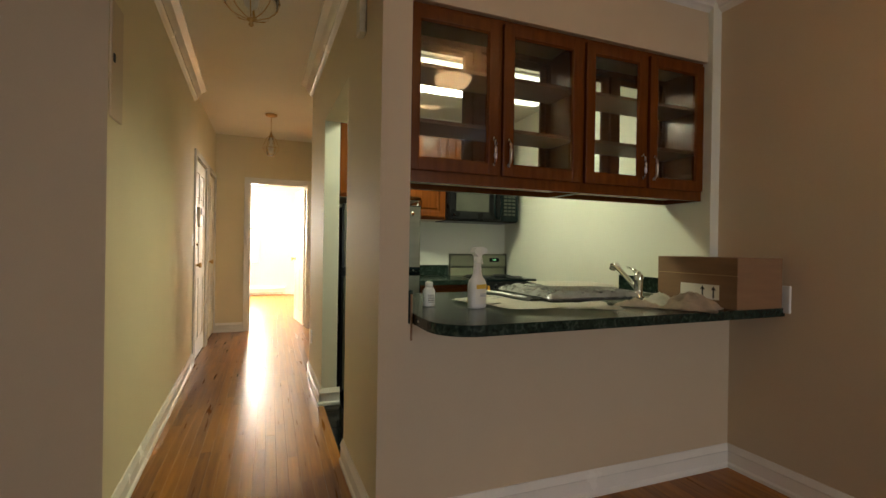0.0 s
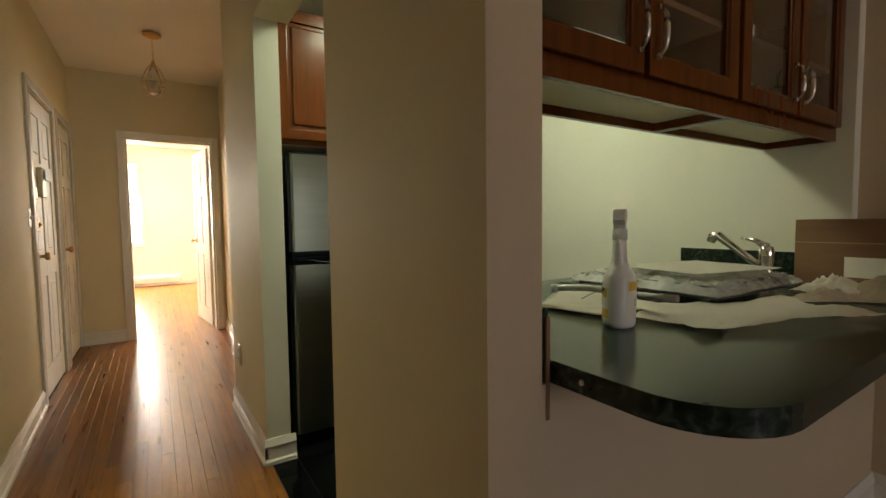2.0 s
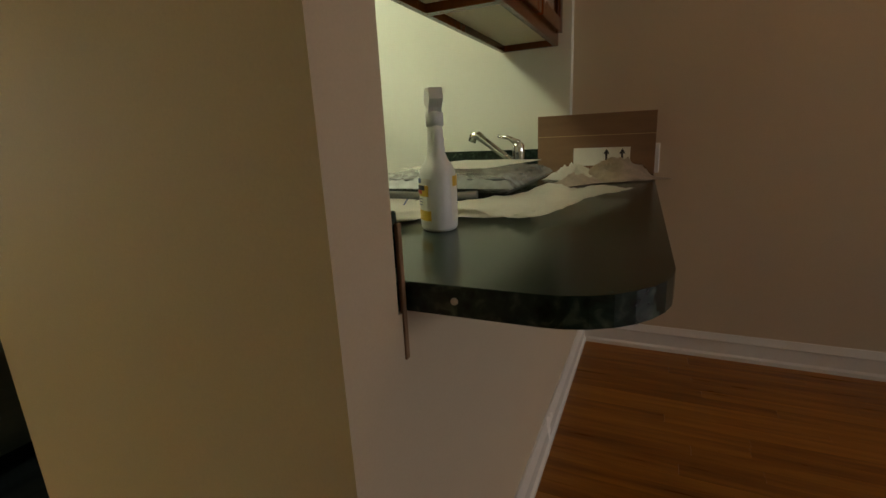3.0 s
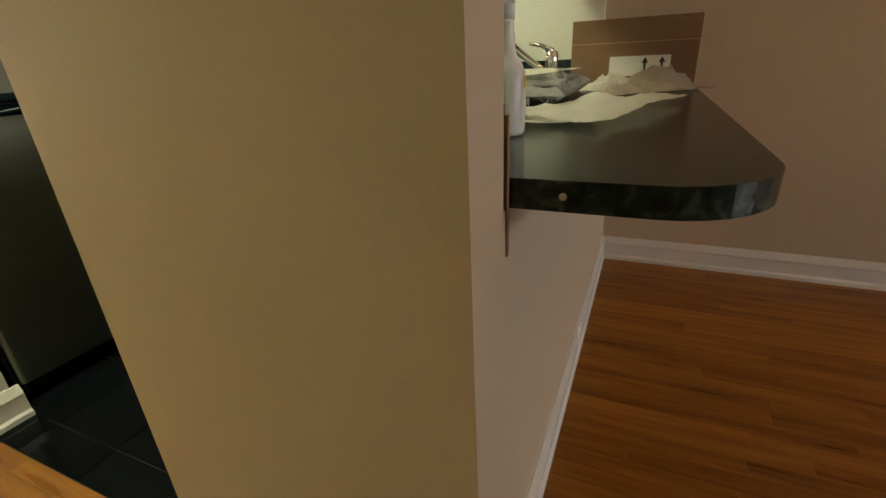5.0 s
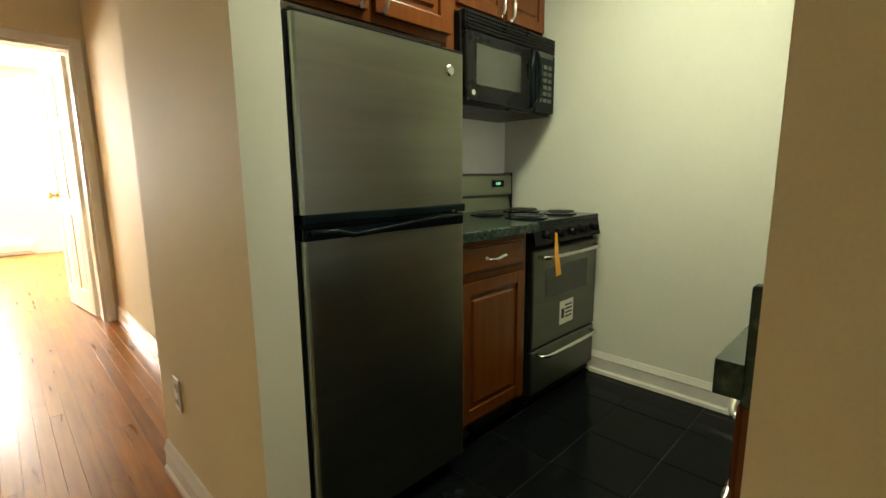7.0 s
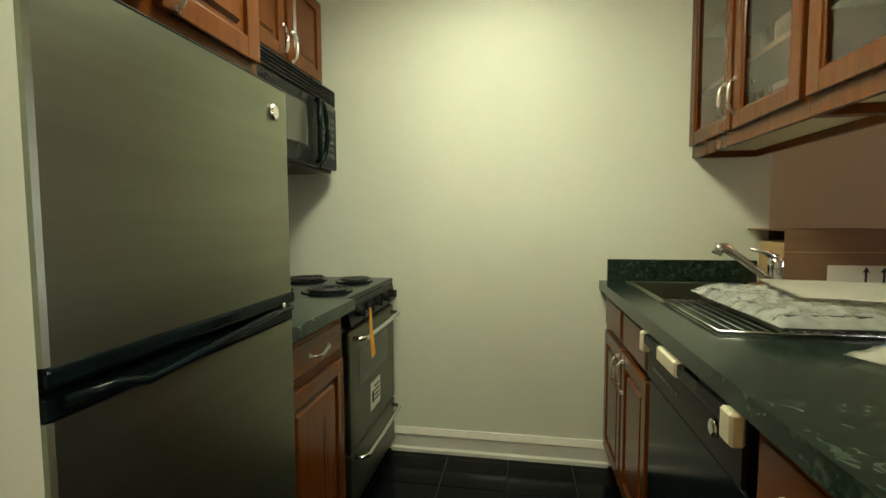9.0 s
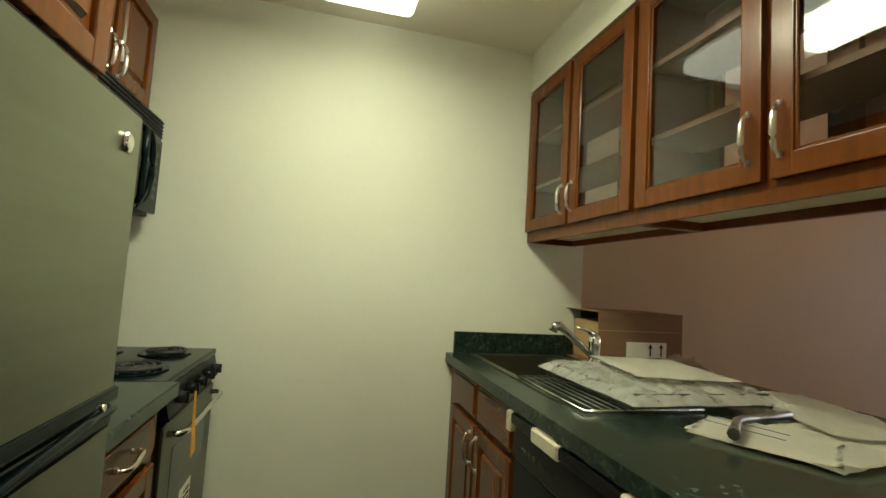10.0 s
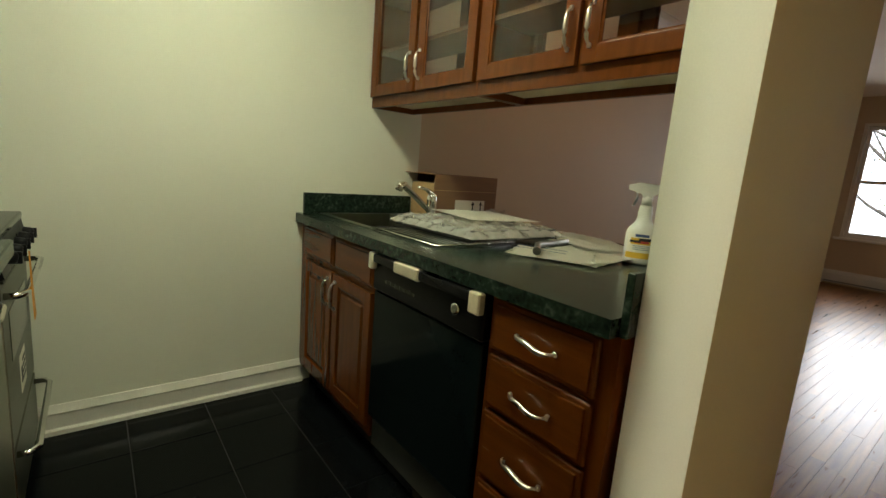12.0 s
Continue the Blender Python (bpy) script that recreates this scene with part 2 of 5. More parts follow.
def put_lathe(bm, c, prof, n=24, sx=1.0, sy=1.0):
    """prof: (radius, height) pairs round a vertical axis through c."""
    rings = [[bm.verts.new((c[0] + sx * r * math.cos(2 * math.pi * k / n), c[1] + sy * r * math.sin(2 * math.pi * k / n), c[2] + h)) for k in range(n)] for r, h in prof]
    for q, s in zip(rings, rings[1:]):
        for k in range(n):
            f = bm.faces.new((q[k], q[(k + 1) % n], s[(k + 1) % n], s[k]))
            f.smooth = True
    bm.faces.new(list(reversed(rings[0])))
    bm.faces.new(rings[-1])
    return bm


def put_prism(bm, pts, axis, a, b):
    """Extrudes a closed outline along an axis from a to b; pts are the other two coordinates in x, y, z order."""
    def at(p, v):
        q = list(p)
        q.insert("xyz".index(axis), v)
        return q
    lo, hi = [bm.verts.new(at(p, a)) for p in pts], [bm.verts.new(at(p, b)) for p in pts]
    n = len(pts)
    bm.faces.new(lo)
    bm.faces.new(list(reversed(hi)))
    for k in range(n):
        bm.faces.new((lo[k], hi[k], hi[(k + 1) % n], lo[(k + 1) % n]))
    bmesh.ops.recalc_face_normals(bm, faces=list(bm.faces))
    return bm


def base_of(ob):
    v = Vector(ob.location)
    while ob.parent:
        ob = ob.parent
        v += Vector(ob.location)
    return v


def finish(name, bm, material, base):
    bmesh.ops.translate(bm, verts=list(bm.verts), vec=-Vector(base))
    bmesh.ops.recalc_face_normals(bm, faces=list(bm.faces))
    me = bpy.data.meshes.new(name)
    bm.to_mesh(me)
    bm.free()
    me.materials.append(material)
    return new(name, me)


def part(name, bm, material, parent, label=""):
    """Links a bmesh given in world places as one mesh under a thing or part."""
    ob = finish(name, bm, material, base_of(parent))
    ob.parent = parent
    return tagged(ob, label)


def thing(name, at, label, category, group="", kind=""):
    ob = new(name)
    ob.location = at
    ob.empty_display_size = 0.1
    return tagged(ob, label, category, group, kind)


def single(name, bm, material, at, label, category, group=""):
    """A thing that is one mesh."""
    ob = finish(name, bm, material, at)
    ob.location = at
    return tagged(ob, label, category, group)


def structure(name, bm, material, label, category):
    return tagged(finish(name, bm, material, (0, 0, 0)), label, category, kind="structure")


def faces_take(ob, way, material):
    """Gives the faces that look that way another material."""
    ob.data.materials.append(material)
    n = len(ob.data.materials) - 1
    for p in ob.data.polygons:
        if p.normal.dot(Vector(way)) > 0.9:
            p.material_index = n


# ---- the shell ----
HX, HL, KX, LX = 0.58, -0.50, 2.515, 2.58      # hall faces, kitchen end wall, living wall
TOP, KTOP = 2.66, 2.47
BARY, JAMB, STUB, BACK = 2.374, 3.108, 4.05, 4.84  # bar wall face, doorway sides, kitchen back wall
END, FAR, SOUTH = 7.34, 12.1, -4.6
STUBX, STUBEND, REC = 0.675, 4.93, 0.79          # inner face and far end of the hall stub, recess wall
NORTH, WBEND = 2.72, 5.55                        # living room's north wall, where the hall wall runs straight
ESLOPE, WSLOPE = -0.022, -0.0336


def east(y):
    """The hall's kitchen-side wall, a little out of square."""
    return 0.600 + ESLOPE * (y - 2.37)


def west(y):
    return HL + WSLOPE * min(0.0, y - WBEND)



bm = bmesh.new()
put_prism(bm, [(east(BARY), BARY), (0.723, BARY), (0.723, JAMB), (east(JAMB), JAMB)], "z", 0, TOP)
pillar = structure("wall_pillar", bm, HALL, "beige painted wall end beside the breakfast bar", "wall")
faces_take(pillar, (0, -1, 0), LIVING)
faces_take(pillar, (0, 1, 0), KITCHEN)
faces_take(pillar, (1, 0, 0), KITCHEN)
bm = bmesh.new()
put_box(bm, 0.723, LX, BARY, 2.475, 0, 0.868)
structure("wall_below_bar", bm, LIVING, "pinkish beige half wall under the breakfast bar", "wall")
bm = bmesh.new()
put_box(bm, 0.723, KX, 2.48, 2.79, 2.262, TOP)
above = structure("wall_above_cabinets", bm, LIVING, "beige wall strip above the glass cabinets", "wall")
faces_take(above, (0, 1, 0), KITCHEN)
bm = bmesh.new()
put_prism(bm, [(east(JAMB), JAMB), (0.723, JAMB), (0.723, STUB), (east(STUB), STUB)], "z", 2.11, TOP)
structure("wall_over_kitchen_doorway", bm, HALL, "beige wall above the kitchen doorway", "wall")
bm = bmesh.new()
put_prism(bm, [(east(STUB), STUB), (STUBX, STUB), (STUBX, STUBEND), (east(STUBEND), STUBEND)], "z", 0, TOP)
stub = structure("wall_hall_kitchen", bm, HALL, "beige hall wall beside the refrigerator", "wall")
# greenish kitchen light on this doorway face is put into its colour
faces_take(stub, (0, -1, 0), KITCHEN)
faces_take(stub, (1, 0, 0), KITCHEN)
bm = bmesh.new()
put_box(bm, STUBX, 2.7, BACK, STUBEND, 0, TOP)
structure("wall_kitchen_back", bm, KITCHEN, "cream wall behind the stove and refrigerator", "wall")
bm = bmesh.new()
put_box(bm, KX, 2.7, 2.45, BACK, 0, TOP)
structure("wall_kitchen_end", bm, KITCHEN, "cream kitchen end wall lit from above", "wall")
bm = bmesh.new()
put_box(bm, LX, 2.7, SOUTH, 2.45, 0, TOP)
structure("wall_living_east", bm, LIVING, "plain pinkish beige living room wall", "wall")
bm = bmesh.new()
put_box(bm, -2.75, -2.6, SOUTH, NORTH + 0.15, 0, TOP)
structure("wall_living_west", bm, LIVING, "plain beige living room wall", "wall")
bm = bmesh.new()
put_prism(bm, [(-2.6, NORTH), (west(NORTH), NORTH), (west(NORTH + 0.15), NORTH + 0.15), (-2.6, NORTH + 0.15)], "z", 0, TOP)
north = structure("wall_living_north", bm, LIVING, "beige living room wall beside the hall", "wall")
faces_take(north, (1, 0, 0), HALL)
bm = bmesh.new()
put_prism(bm, [(HL - 0.13, NORTH + 0.15), (west(NORTH + 0.15), NORTH + 0.15), (HL, WBEND), (HL, 5.62), (HL - 0.13, 5.62)], "z", 0, TOP)
put_box(bm, HL - 0.13, HL, 6.42, 6.62, 0, TOP)
put_box(bm, HL - 0.13, HL, 7.3, END, 0, TOP)
put_box(bm, HL - 0.13, HL, 5.62, 6.42, 2.05, TOP)
put_box(bm, HL - 0.13, HL, 6.62, 7.3, 2.05, TOP)
structure("wall_hall_west", bm, HALL, "long beige hall wall with two doors", "wall")
bm = bmesh.new()
put_box(bm, REC, 0.92, STUBEND, END, 0, TOP)
structure("wall_hall_recess", bm, HALL, "beige wall at the wider end of the hall", "wall")
bm = bmesh.new()
put_box(bm, HL - 0.13, -0.075, END, 7.5, 0, TOP)
put_box(bm, 0.70, 1.06, END, 7.5, 0, TOP)
put_box(bm, -0.075, 0.70, END, 7.5, 2.04, TOP)
structure("wall_hall_end", bm, HALL, "beige hall end wall with an open doorway", "wall")
WHITE_W = mat("bedroom_paint", (0.80, 0.77, 0.70), 0.6, scale=1.3, var=0.04)
bm = bmesh.new()
put_box(bm, -1.9, -1.75, 7.5, FAR, 0, TOP)
put_box(bm, 2.9, 3.05, 7.5, FAR, 0, TOP)
put_box(bm, -1.75, HL - 0.13, END, 7.5, 0, TOP)
put_box(bm, 1.06, 2.9, END, 7.5, 0, TOP)
structure("wall_bedroom_sides", bm, WHITE_W, "white bedroom walls washed out by daylight", "wall")


def window_wall(name, y0, y1, xa, xb, holes, z0, z1, material, label):
    bm = bmesh.new()
    cur = xa
    for h0, h1 in holes:
        put_box(bm, cur, h0, y0, y1, 0, TOP)
        put_box(bm, h0, h1, y0, y1, 0, z0)
        put_box(bm, h0, h1, y0, y1, z1, TOP)
        cur = h1
    put_box(bm, cur, xb, y0, y1, 0, TOP)
    return structure(name, bm, material, label, "wall")


# the hole at x 1.5 is for an added window out of view
window_wall("wall_bedroom_north", FAR, FAR + 0.15, -1.9, 3.05, [(-1.4, -0.02), (1.5, 2.6)], 0.75, 2.4, WHITE_W, "white bedroom wall with a wide bright window")
# the hole at x -1.8 is for an added window out of view
window_wall("wall_living_south", SOUTH - 0.15, SOUTH, -2.75, 2.7, [(-1.8, -0.6), (0.75, 1.9)], 0.69, 2.3, LIVING, "beige living room wall with a window and an added unseen one")

for name, x0, x1, y0, y1, z in (("ceiling_living", -2.75, 2.7, SOUTH - 0.15, 2.47, TOP), ("ceiling_hall", HL - 0.13, 1.06, 2.47, 7.5, TOP + 0.002),
                                ("ceiling_bedroom", -1.9, 3.05, 7.5, FAR + 0.15, TOP)):
    structure(name, boxed(x0, x1, y0, y1, z, z + 0.12), CEILING, "warm white plaster ceiling", "ceiling")
structure("ceiling_kitchen", boxed(0.723, KX, 2.79, BACK, KTOP, KTOP + 0.12), CEILING, "cream kitchen ceiling, lower than the hall", "ceiling")
structure("ceiling_corner", boxed(-2.75, HL - 0.13, 2.47, NORTH + 0.15, TOP + 0.001, TOP + 0.12), CEILING, "warm white plaster ceiling", "ceiling")


def profile_run(name, prof, axis, a, b, place, sign, material, label, cat, slope=0.0):
    """A moulding: prof is (out from wall, height) pairs; place is the wall face, sign the way out."""
    bm = bmesh.new()
    put_prism(bm, [(place + sign * o, h) for o, h in prof], axis, a, b)
    for v in bm.verts:
        v.co.x += slope * (v.co.y - a)
    return structure(name, bm, material, label, cat)


BASEP = [(0, 0.0), (0.022, 0.0), (0.022, 0.018), (0.014, 0.028), (0.014, 0.085), (0.018, 0.092), (0.012, 0.108), (0.006, 0.125), (0, 0.125)]
for ax, a, b, pl, sg, sl in (("y", NORTH - 0.012, WBEND, west(NORTH), 1, WSLOPE), ("y", 6.5, 6.54, HL, 1, 0), ("y", BARY - 0.012, JAMB, east(BARY), -1, ESLOPE),
                             ("y", STUB - 0.014, STUBEND, east(STUB), -1, ESLOPE), ("x", 0.735, LX, BARY, -1, 0), ("y", SOUTH, BARY, LX, -1, 0),
                             ("x", east(STUB) - 0.014, STUBX + 0.022, STUB, -1, 0), ("y", 3.12, 4.2, KX, -1, 0), ("y", STUBEND, END, REC, -1, 0),
                             ("x", east(STUBEND), REC, STUBEND, 1, 0), ("x", HL, -0.14, END, -1, 0), ("x", -2.6, west(NORTH), NORTH, -1, 0),
                             ("y", SOUTH, NORTH, -2.6, 1, 0), ("x", east(BARY) - 0.014, 0.735, BARY, -1, 0)):
    profile_run("baseboard", BASEP, ax, a, b, pl, sg, TRIM, "white painted moulded baseboard", "baseboard", sl)
CROWN = [(0, TOP), (0.10, TOP), (0.10, TOP - 0.014), (0.082, TOP - 0.022), (0.06, TOP - 0.034), (0.044, TOP - 0.062), (0.03, TOP - 0.082), (0.03, TOP - 0.094), (0.016, TOP - 0.10), (0, TOP - 0.115)]
for ax, a, b, pl, sg, sl in (("y", NORTH, 5.5, west(NORTH), 1, WSLOPE), ("y", BARY, STUBEND, east(BARY), -1, ESLOPE), ("y", SOUTH, 2.47, LX, -1, 0),
                             ("x", 0.735, KX, 2.48, -1, 0), ("x", east(BARY), 0.735, BARY, -1, 0)):
    profile_run("crown_moulding", CROWN, ax, a, b, pl, sg, TRIM, "white painted crown moulding under the ceiling", "moulding", sl)


# ---- doors, casings, windows ----
def casing(name, x0, x1, top, y, sign, label):
    """Trim round an opening in a wall that faces along y."""
    bm = bmesh.new()
    w, d = 0.065, 0.02
    ya, yb = sorted((y, y + sign * d))
    put_box(bm, x0 - w, x0, ya, yb, 0, top + w, 0.004)
    put_box(bm, x1, x1 + w, ya, yb, 0, top + w, 0.004)
    put_box(bm, x0, x1, ya, yb, top, top + w, 0.004)
    return structure(name, bm, TRIM, label, "door frame")


casing("trim_bedroom_door", -0.075, 0.70, 2.04, END, -1, "white painted casing round the bedroom doorway")
bm = bmesh.new()
put_box(bm, -0.075, -0.057, END, 7.5, 0, 2.04)
put_box(bm, 0.682, 0.70, END, 7.5, 0, 2.04)
put_box(bm, -0.057, 0.682, END, 7.5, 2.022, 2.04)
structure("trim_bedroom_jamb", bm, TRIM, "white painted door jamb", "door frame")


def panel_door(name, h, width, at, rz, label, hinges, knob_side=1):
    """A six-panel door leaf, hinged at its base point and running along local x."""
    d = tagged(new(name), label, "door", kind="structure")
    t = 0.038
    bm = bmesh.new()
    put_box(bm, 0, width, -0.010, 0.010, 0.012, h)
    st = 0.1
    for a, b in ((0, st), (width - st, width), (width / 2 - 0.045, width / 2 + 0.045)):
        put_box(bm, a, b, -t / 2, t / 2, 0.012, h, 0.003)
    for a, b in ((0.012, 0.2), (0.82, 0.95), (1.5, 1.6), (h - 0.12, h)):
        put_box(bm, st, width / 2 - 0.045, -t / 2, t / 2, a, b, 0.003)
        put_box(bm, width / 2 + 0.045, width - st, -t / 2, t / 2, a, b, 0.003)
    leaf = finish("leaf", bm, DOORPAINT, (0, 0, 0))
    leaf.parent = d
    for zc in ((0.2 + 0.82) / 2, (0.95 + 1.5) / 2, (1.6 + h - 0.12) / 2):
        hh = {0: 0.25, 1: 0.22, 2: 0.1}[int(zc > 0.7) + int(zc > 1.5)]
        for xc in ((st + width / 2 - 0.045) / 2, (width / 2 + 0.045 + width - st) / 2):
            wv = (width / 2 - 0.045 - st) / 2 - 0.03
            p = finish("panel", boxed(xc - wv, xc + wv, -0.016, 0.016, zc - hh, zc + hh, bev=0.008), DOORPAINT, (0, 0, 0))
            p.parent = d
    kx = width - 0.065
    for s in (-1, 1):
        bm = bmesh.new()
        put_tube(bm, [(kx, s * 0.018, 0.97), (kx, s * 0.026, 0.97), (kx, s * 0.03, 0.97), (kx, s * 0.05, 0.97), (kx, s * 0.06, 0.97), (kx, s * 0.078, 0.97), (kx, s * 0.082, 0.97)],
                 [0.03, 0.03, 0.011, 0.011, 0.026, 0.026, 0.012], 14)
        k = finish("knob", bm, BRASS, (0, 0, 0))
        k.parent = d
        tagged(k, "round brass door knob")
    for z in hinges:
        bm = bmesh.new()
        put_tube(bm, [(-0.006, -0.022, z - 0.045), (-0.006, -0.022, z + 0.045)], 0.008, 8)
        put_box(bm, -0.003, 0.03, -0.022, -0.019, z - 0.045, z + 0.045)
        k = finish("hinge", bm, BRASS, (0, 0, 0))
        k.parent = d
        tagged(k, "brass hinge")
    d.matrix_world = pose(*at, 0, 0, rz)
    return d


panel_door("door_bedroom", 2.02, 0.72, (0.675, 7.53, 0), 97, "white panelled bedroom door standing open", (0.25, 1.05, 1.8))
front = panel_door("door_entry", 2.03, 0.78, (HL - 0.022, 6.41, 0), -90, "white panelled entry door, closed, with brass locks", (0.25, 1.05, 1.8))
panel_door("door_closet", 2.03, 0.66, (HL - 0.022, 7.29, 0), -90, "white panelled closet door, closed", (0.25, 1.05, 1.8))
bm = bmesh.new()
for a, b in ((5.62, 6.42), (6.62, 7.3)):
    put_box(bm, HL, HL + 0.018, a - 0.065, a, 0, 2.11, 0.004)
    put_box(bm, HL, HL + 0.018, b, b + 0.065, 0, 2.11, 0.004)
    put_box(bm, HL, HL + 0.018, a, b, 2.05, 2.11, 0.004)
structure("trim_hall_doors", bm, TRIM, "white painted casings round the hall doors", "door frame")
lock = thing("door_lock", (HL - 0.02, 5.70, 1.18), "brass deadbolt and chain on the entry door", "lock")
part("plate", boxed(HL - 0.003, HL + 0.011, 5.67, 5.74, 1.13, 1.22, bev=0.003), BRASS, lock)
bm = bmesh.new()
put_tube(bm, [(HL + 0.011, 5.705, 1.175), (HL + 0.02, 5.705, 1.175)], 0.016, 12)
put_box(bm, HL + 0.02, HL + 0.028, 5.68, 5.73, 1.168, 1.182, 0.002)
part("thumb_turn", bm, BRASS, lock)
part("chain_plate", boxed(HL - 0.003, HL + 0.011, 5.68, 5.72, 1.34, 1.42, bev=0.003), BRASS, lock)
ic = thing("intercom", (HL, 5.86, 1.38), "almond plastic intercom plate on the entry door", "intercom")
part("case", boxed(HL - 0.003, HL + 0.028, 5.80, 5.92, 1.36, 1.56, bev=0.006), ALMOND, ic)
for i in range(5):
    part("slot", boxed(HL + 0.028, HL + 0.030, 5.82, 5.90, 1.48 + i * 0.012, 1.506 + i * 0.012), INK, ic)


def wall_plate(name, x, y, z, sign, label, cat, outlet):
    o = thing(name, (x, y, z), label, cat)
    xs = sorted((x, x + sign * 0.006))
    part("plate", boxed(xs[0], xs[1], y - 0.036, y + 0.036, z - 0.058, z + 0.058, bev=0.002), WHITEPL, o)
    xs = sorted((x + sign * 0.006, x + sign * 0.009))
    if outlet:
        for dz in (-0.026, 0.026):
            q = part("socket", boxed(xs[0], xs[1], y - 0.017, y + 0.017, z + dz - 0.016, z + dz + 0.016, bev=0.002), ALMOND, o)
            xt = sorted((x + sign * 0.009, x + sign * 0.0095))
            for dy in (-0.006, 0.006):
                part("slit", boxed(xt[0], xt[1], y + dy - 0.0013, y + dy + 0.0013, z + dz - 0.006, z + dz + 0.006), INK, q)
    else:
        xt = sorted((x + sign * 0.006, x + sign * 0.018))
        part("toggle", boxed(xt[0], xt[1], y - 0.005, y + 0.005, z - 0.012, z + 0.012, bev=0.002), WHITEPL, o)
    return o


wall_plate("wall_outlet", east(4.72), 4.72, 0.385, -1, "white double wall outlet low on the hall wall", "outlet", True)
wall_plate("light_switch", HL, 5.50, 1.22, 1, "white light switch beside the entry door", "switch", False)
chime = thing("door_chime", (east(2.7), 2.7, 2.16), "small white door chime high on the pillar", "chime")
part("case", boxed(east(2.7) - 0.035, east(2.7), 2.665, 2.745, 2.16, 2.34, bev=0.005), ALMOND, chime)
pn = thing("breaker_panel", (west(2.81), 2.81, 1.68), "beige-painted breaker panel door flush on the hall wall", "panel")
part("door", boxed(west(2.81) - 0.003, west(2.81) + 0.010, 2.735, 2.885, 1.68, 2.15, bev=0.003), LIVING, pn)
part("latch", boxed(west(2.81) + 0.010, west(2.81) + 0.016, 2.752, 2.768, 1.90, 1.935, bev=0.002), INK, pn, "dark latch")
wp = single("end_plate", boxed(LX - 0.016, LX - 0.001, 2.055, 2.10, 0.885, 1.02, bev=0.003), WHITEPL, (LX, 2.05, 0.95), "small white plate on the wall at the bar's end", "plate")


def sash_window(name, x0, x1, z0, z1, y, label):
    w = tagged(new(name), label, "window", kind="structure")
    w.location = ((x0 + x1) / 2, y, z0)
    mid = (z0 + z1) / 2

    def ring(nm, a, b, c, d, ya, yb, t, parent):
        bm = bmesh.new()
        put_box(bm, a, a + t, ya, yb, c, d, 0.003)
        put_box(bm, b - t, b, ya, yb, c, d, 0.003)
        put_box(bm, a + t, b - t, ya, yb, c, c + t, 0.003)
        put_box(bm, a + t, b - t, ya, yb, d - t, d, 0.003)
        return part(nm, bm, TRIM, parent)
    ring("window_frame", x0, x1, z0, z1, y - 0.08, y + 0.03, 0.04, w)
    for nm, c, d, yy in (("lower_sash", z0 + 0.04, mid + 0.02, 0.0), ("upper_sash", mid - 0.02, z1 - 0.04, -0.03)):
        s = ring(nm, x0 + 0.04, x1 - 0.04, c, d, y + yy - 0.025, y + yy, 0.045, w)
        g = part("pane", boxed(x0 + 0.08, x1 - 0.08, y + yy - 0.014, y + yy - 0.010, c + 0.04, d - 0.04), GLASS, s)
        g.visible_shadow = False
    part("window_sill", boxed(x0 - 0.06, x1 + 0.06, y - 0.02, y + 0.09, z0 - 0.03, z0 + 0.005, bev=0.005), TRIM, w)
    return w


sash_window("window_1", 0.75, 1.9, 0.69, 2.3, SOUTH - 0.04, "white double-hung living room window with daylight")
# added window, out of view, standing where the weak fill lamp is
sash_window("window_2", -1.8, -0.6, 0.69, 2.3, SOUTH - 0.04, "white double-hung living room window with daylight")
# the second of these windows is added, out of view, for its lamp
for i, (a, b) in enumerate(((-1.4, -0.02), (1.5, 2.6))):
    sash_window("window_%d" % (i + 3), a, b, 0.75, 2.4, FAR + 0.06, "white bedroom window blown out by daylight")


def heater(name, x0, x1, y, sign, label):
    o = thing(name, ((x0 + x1) / 2, y, 0.02), label, "heater")
    ya, yb = sorted((y, y + sign * 0.07))
    bm = bmesh.new()
    put_prism(bm, [(y, 0.03), (y + sign * 0.06, 0.03), (y + sign * 0.07, 0.16), (y + sign * 0.04, 0.21), (y, 0.21)], "x", x0, x1)
    part("cover", bm, HEATER, o)
    part("louvre", boxed(x0 + 0.05, x1 - 0.05, min(y + sign * 0.064, y + sign * 0.071), max(y + sign * 0.064, y + sign * 0.071), 0.045, 0.06), ALU, o)
    for x in (x0, x1):
        part("end_cap", boxed(x - 0.02, x + 0.02, ya, yb + 0.004, 0, 0.215, bev=0.004), HEATER, o)
    return o


heater("baseboard_heater", -0.6, 0.55, FAR, -1, "white enamel baseboard heater under the bedroom window")
heater("baseboard_heater", -1.8, 2.0, SOUTH, 1, "white enamel baseboard heater under the living room windows")
# outside
structure("ground", boxed(-400, 400, -400, 400, -3.3, -3.2), GROUND, "grey street level below the windows", "ground")
structure("backdrop", boxed(-8, 10, 16.0, 16.1, -3.2, 9), SKYGLOW, "glaring white daylight beyond the bedroom window", "backdrop")


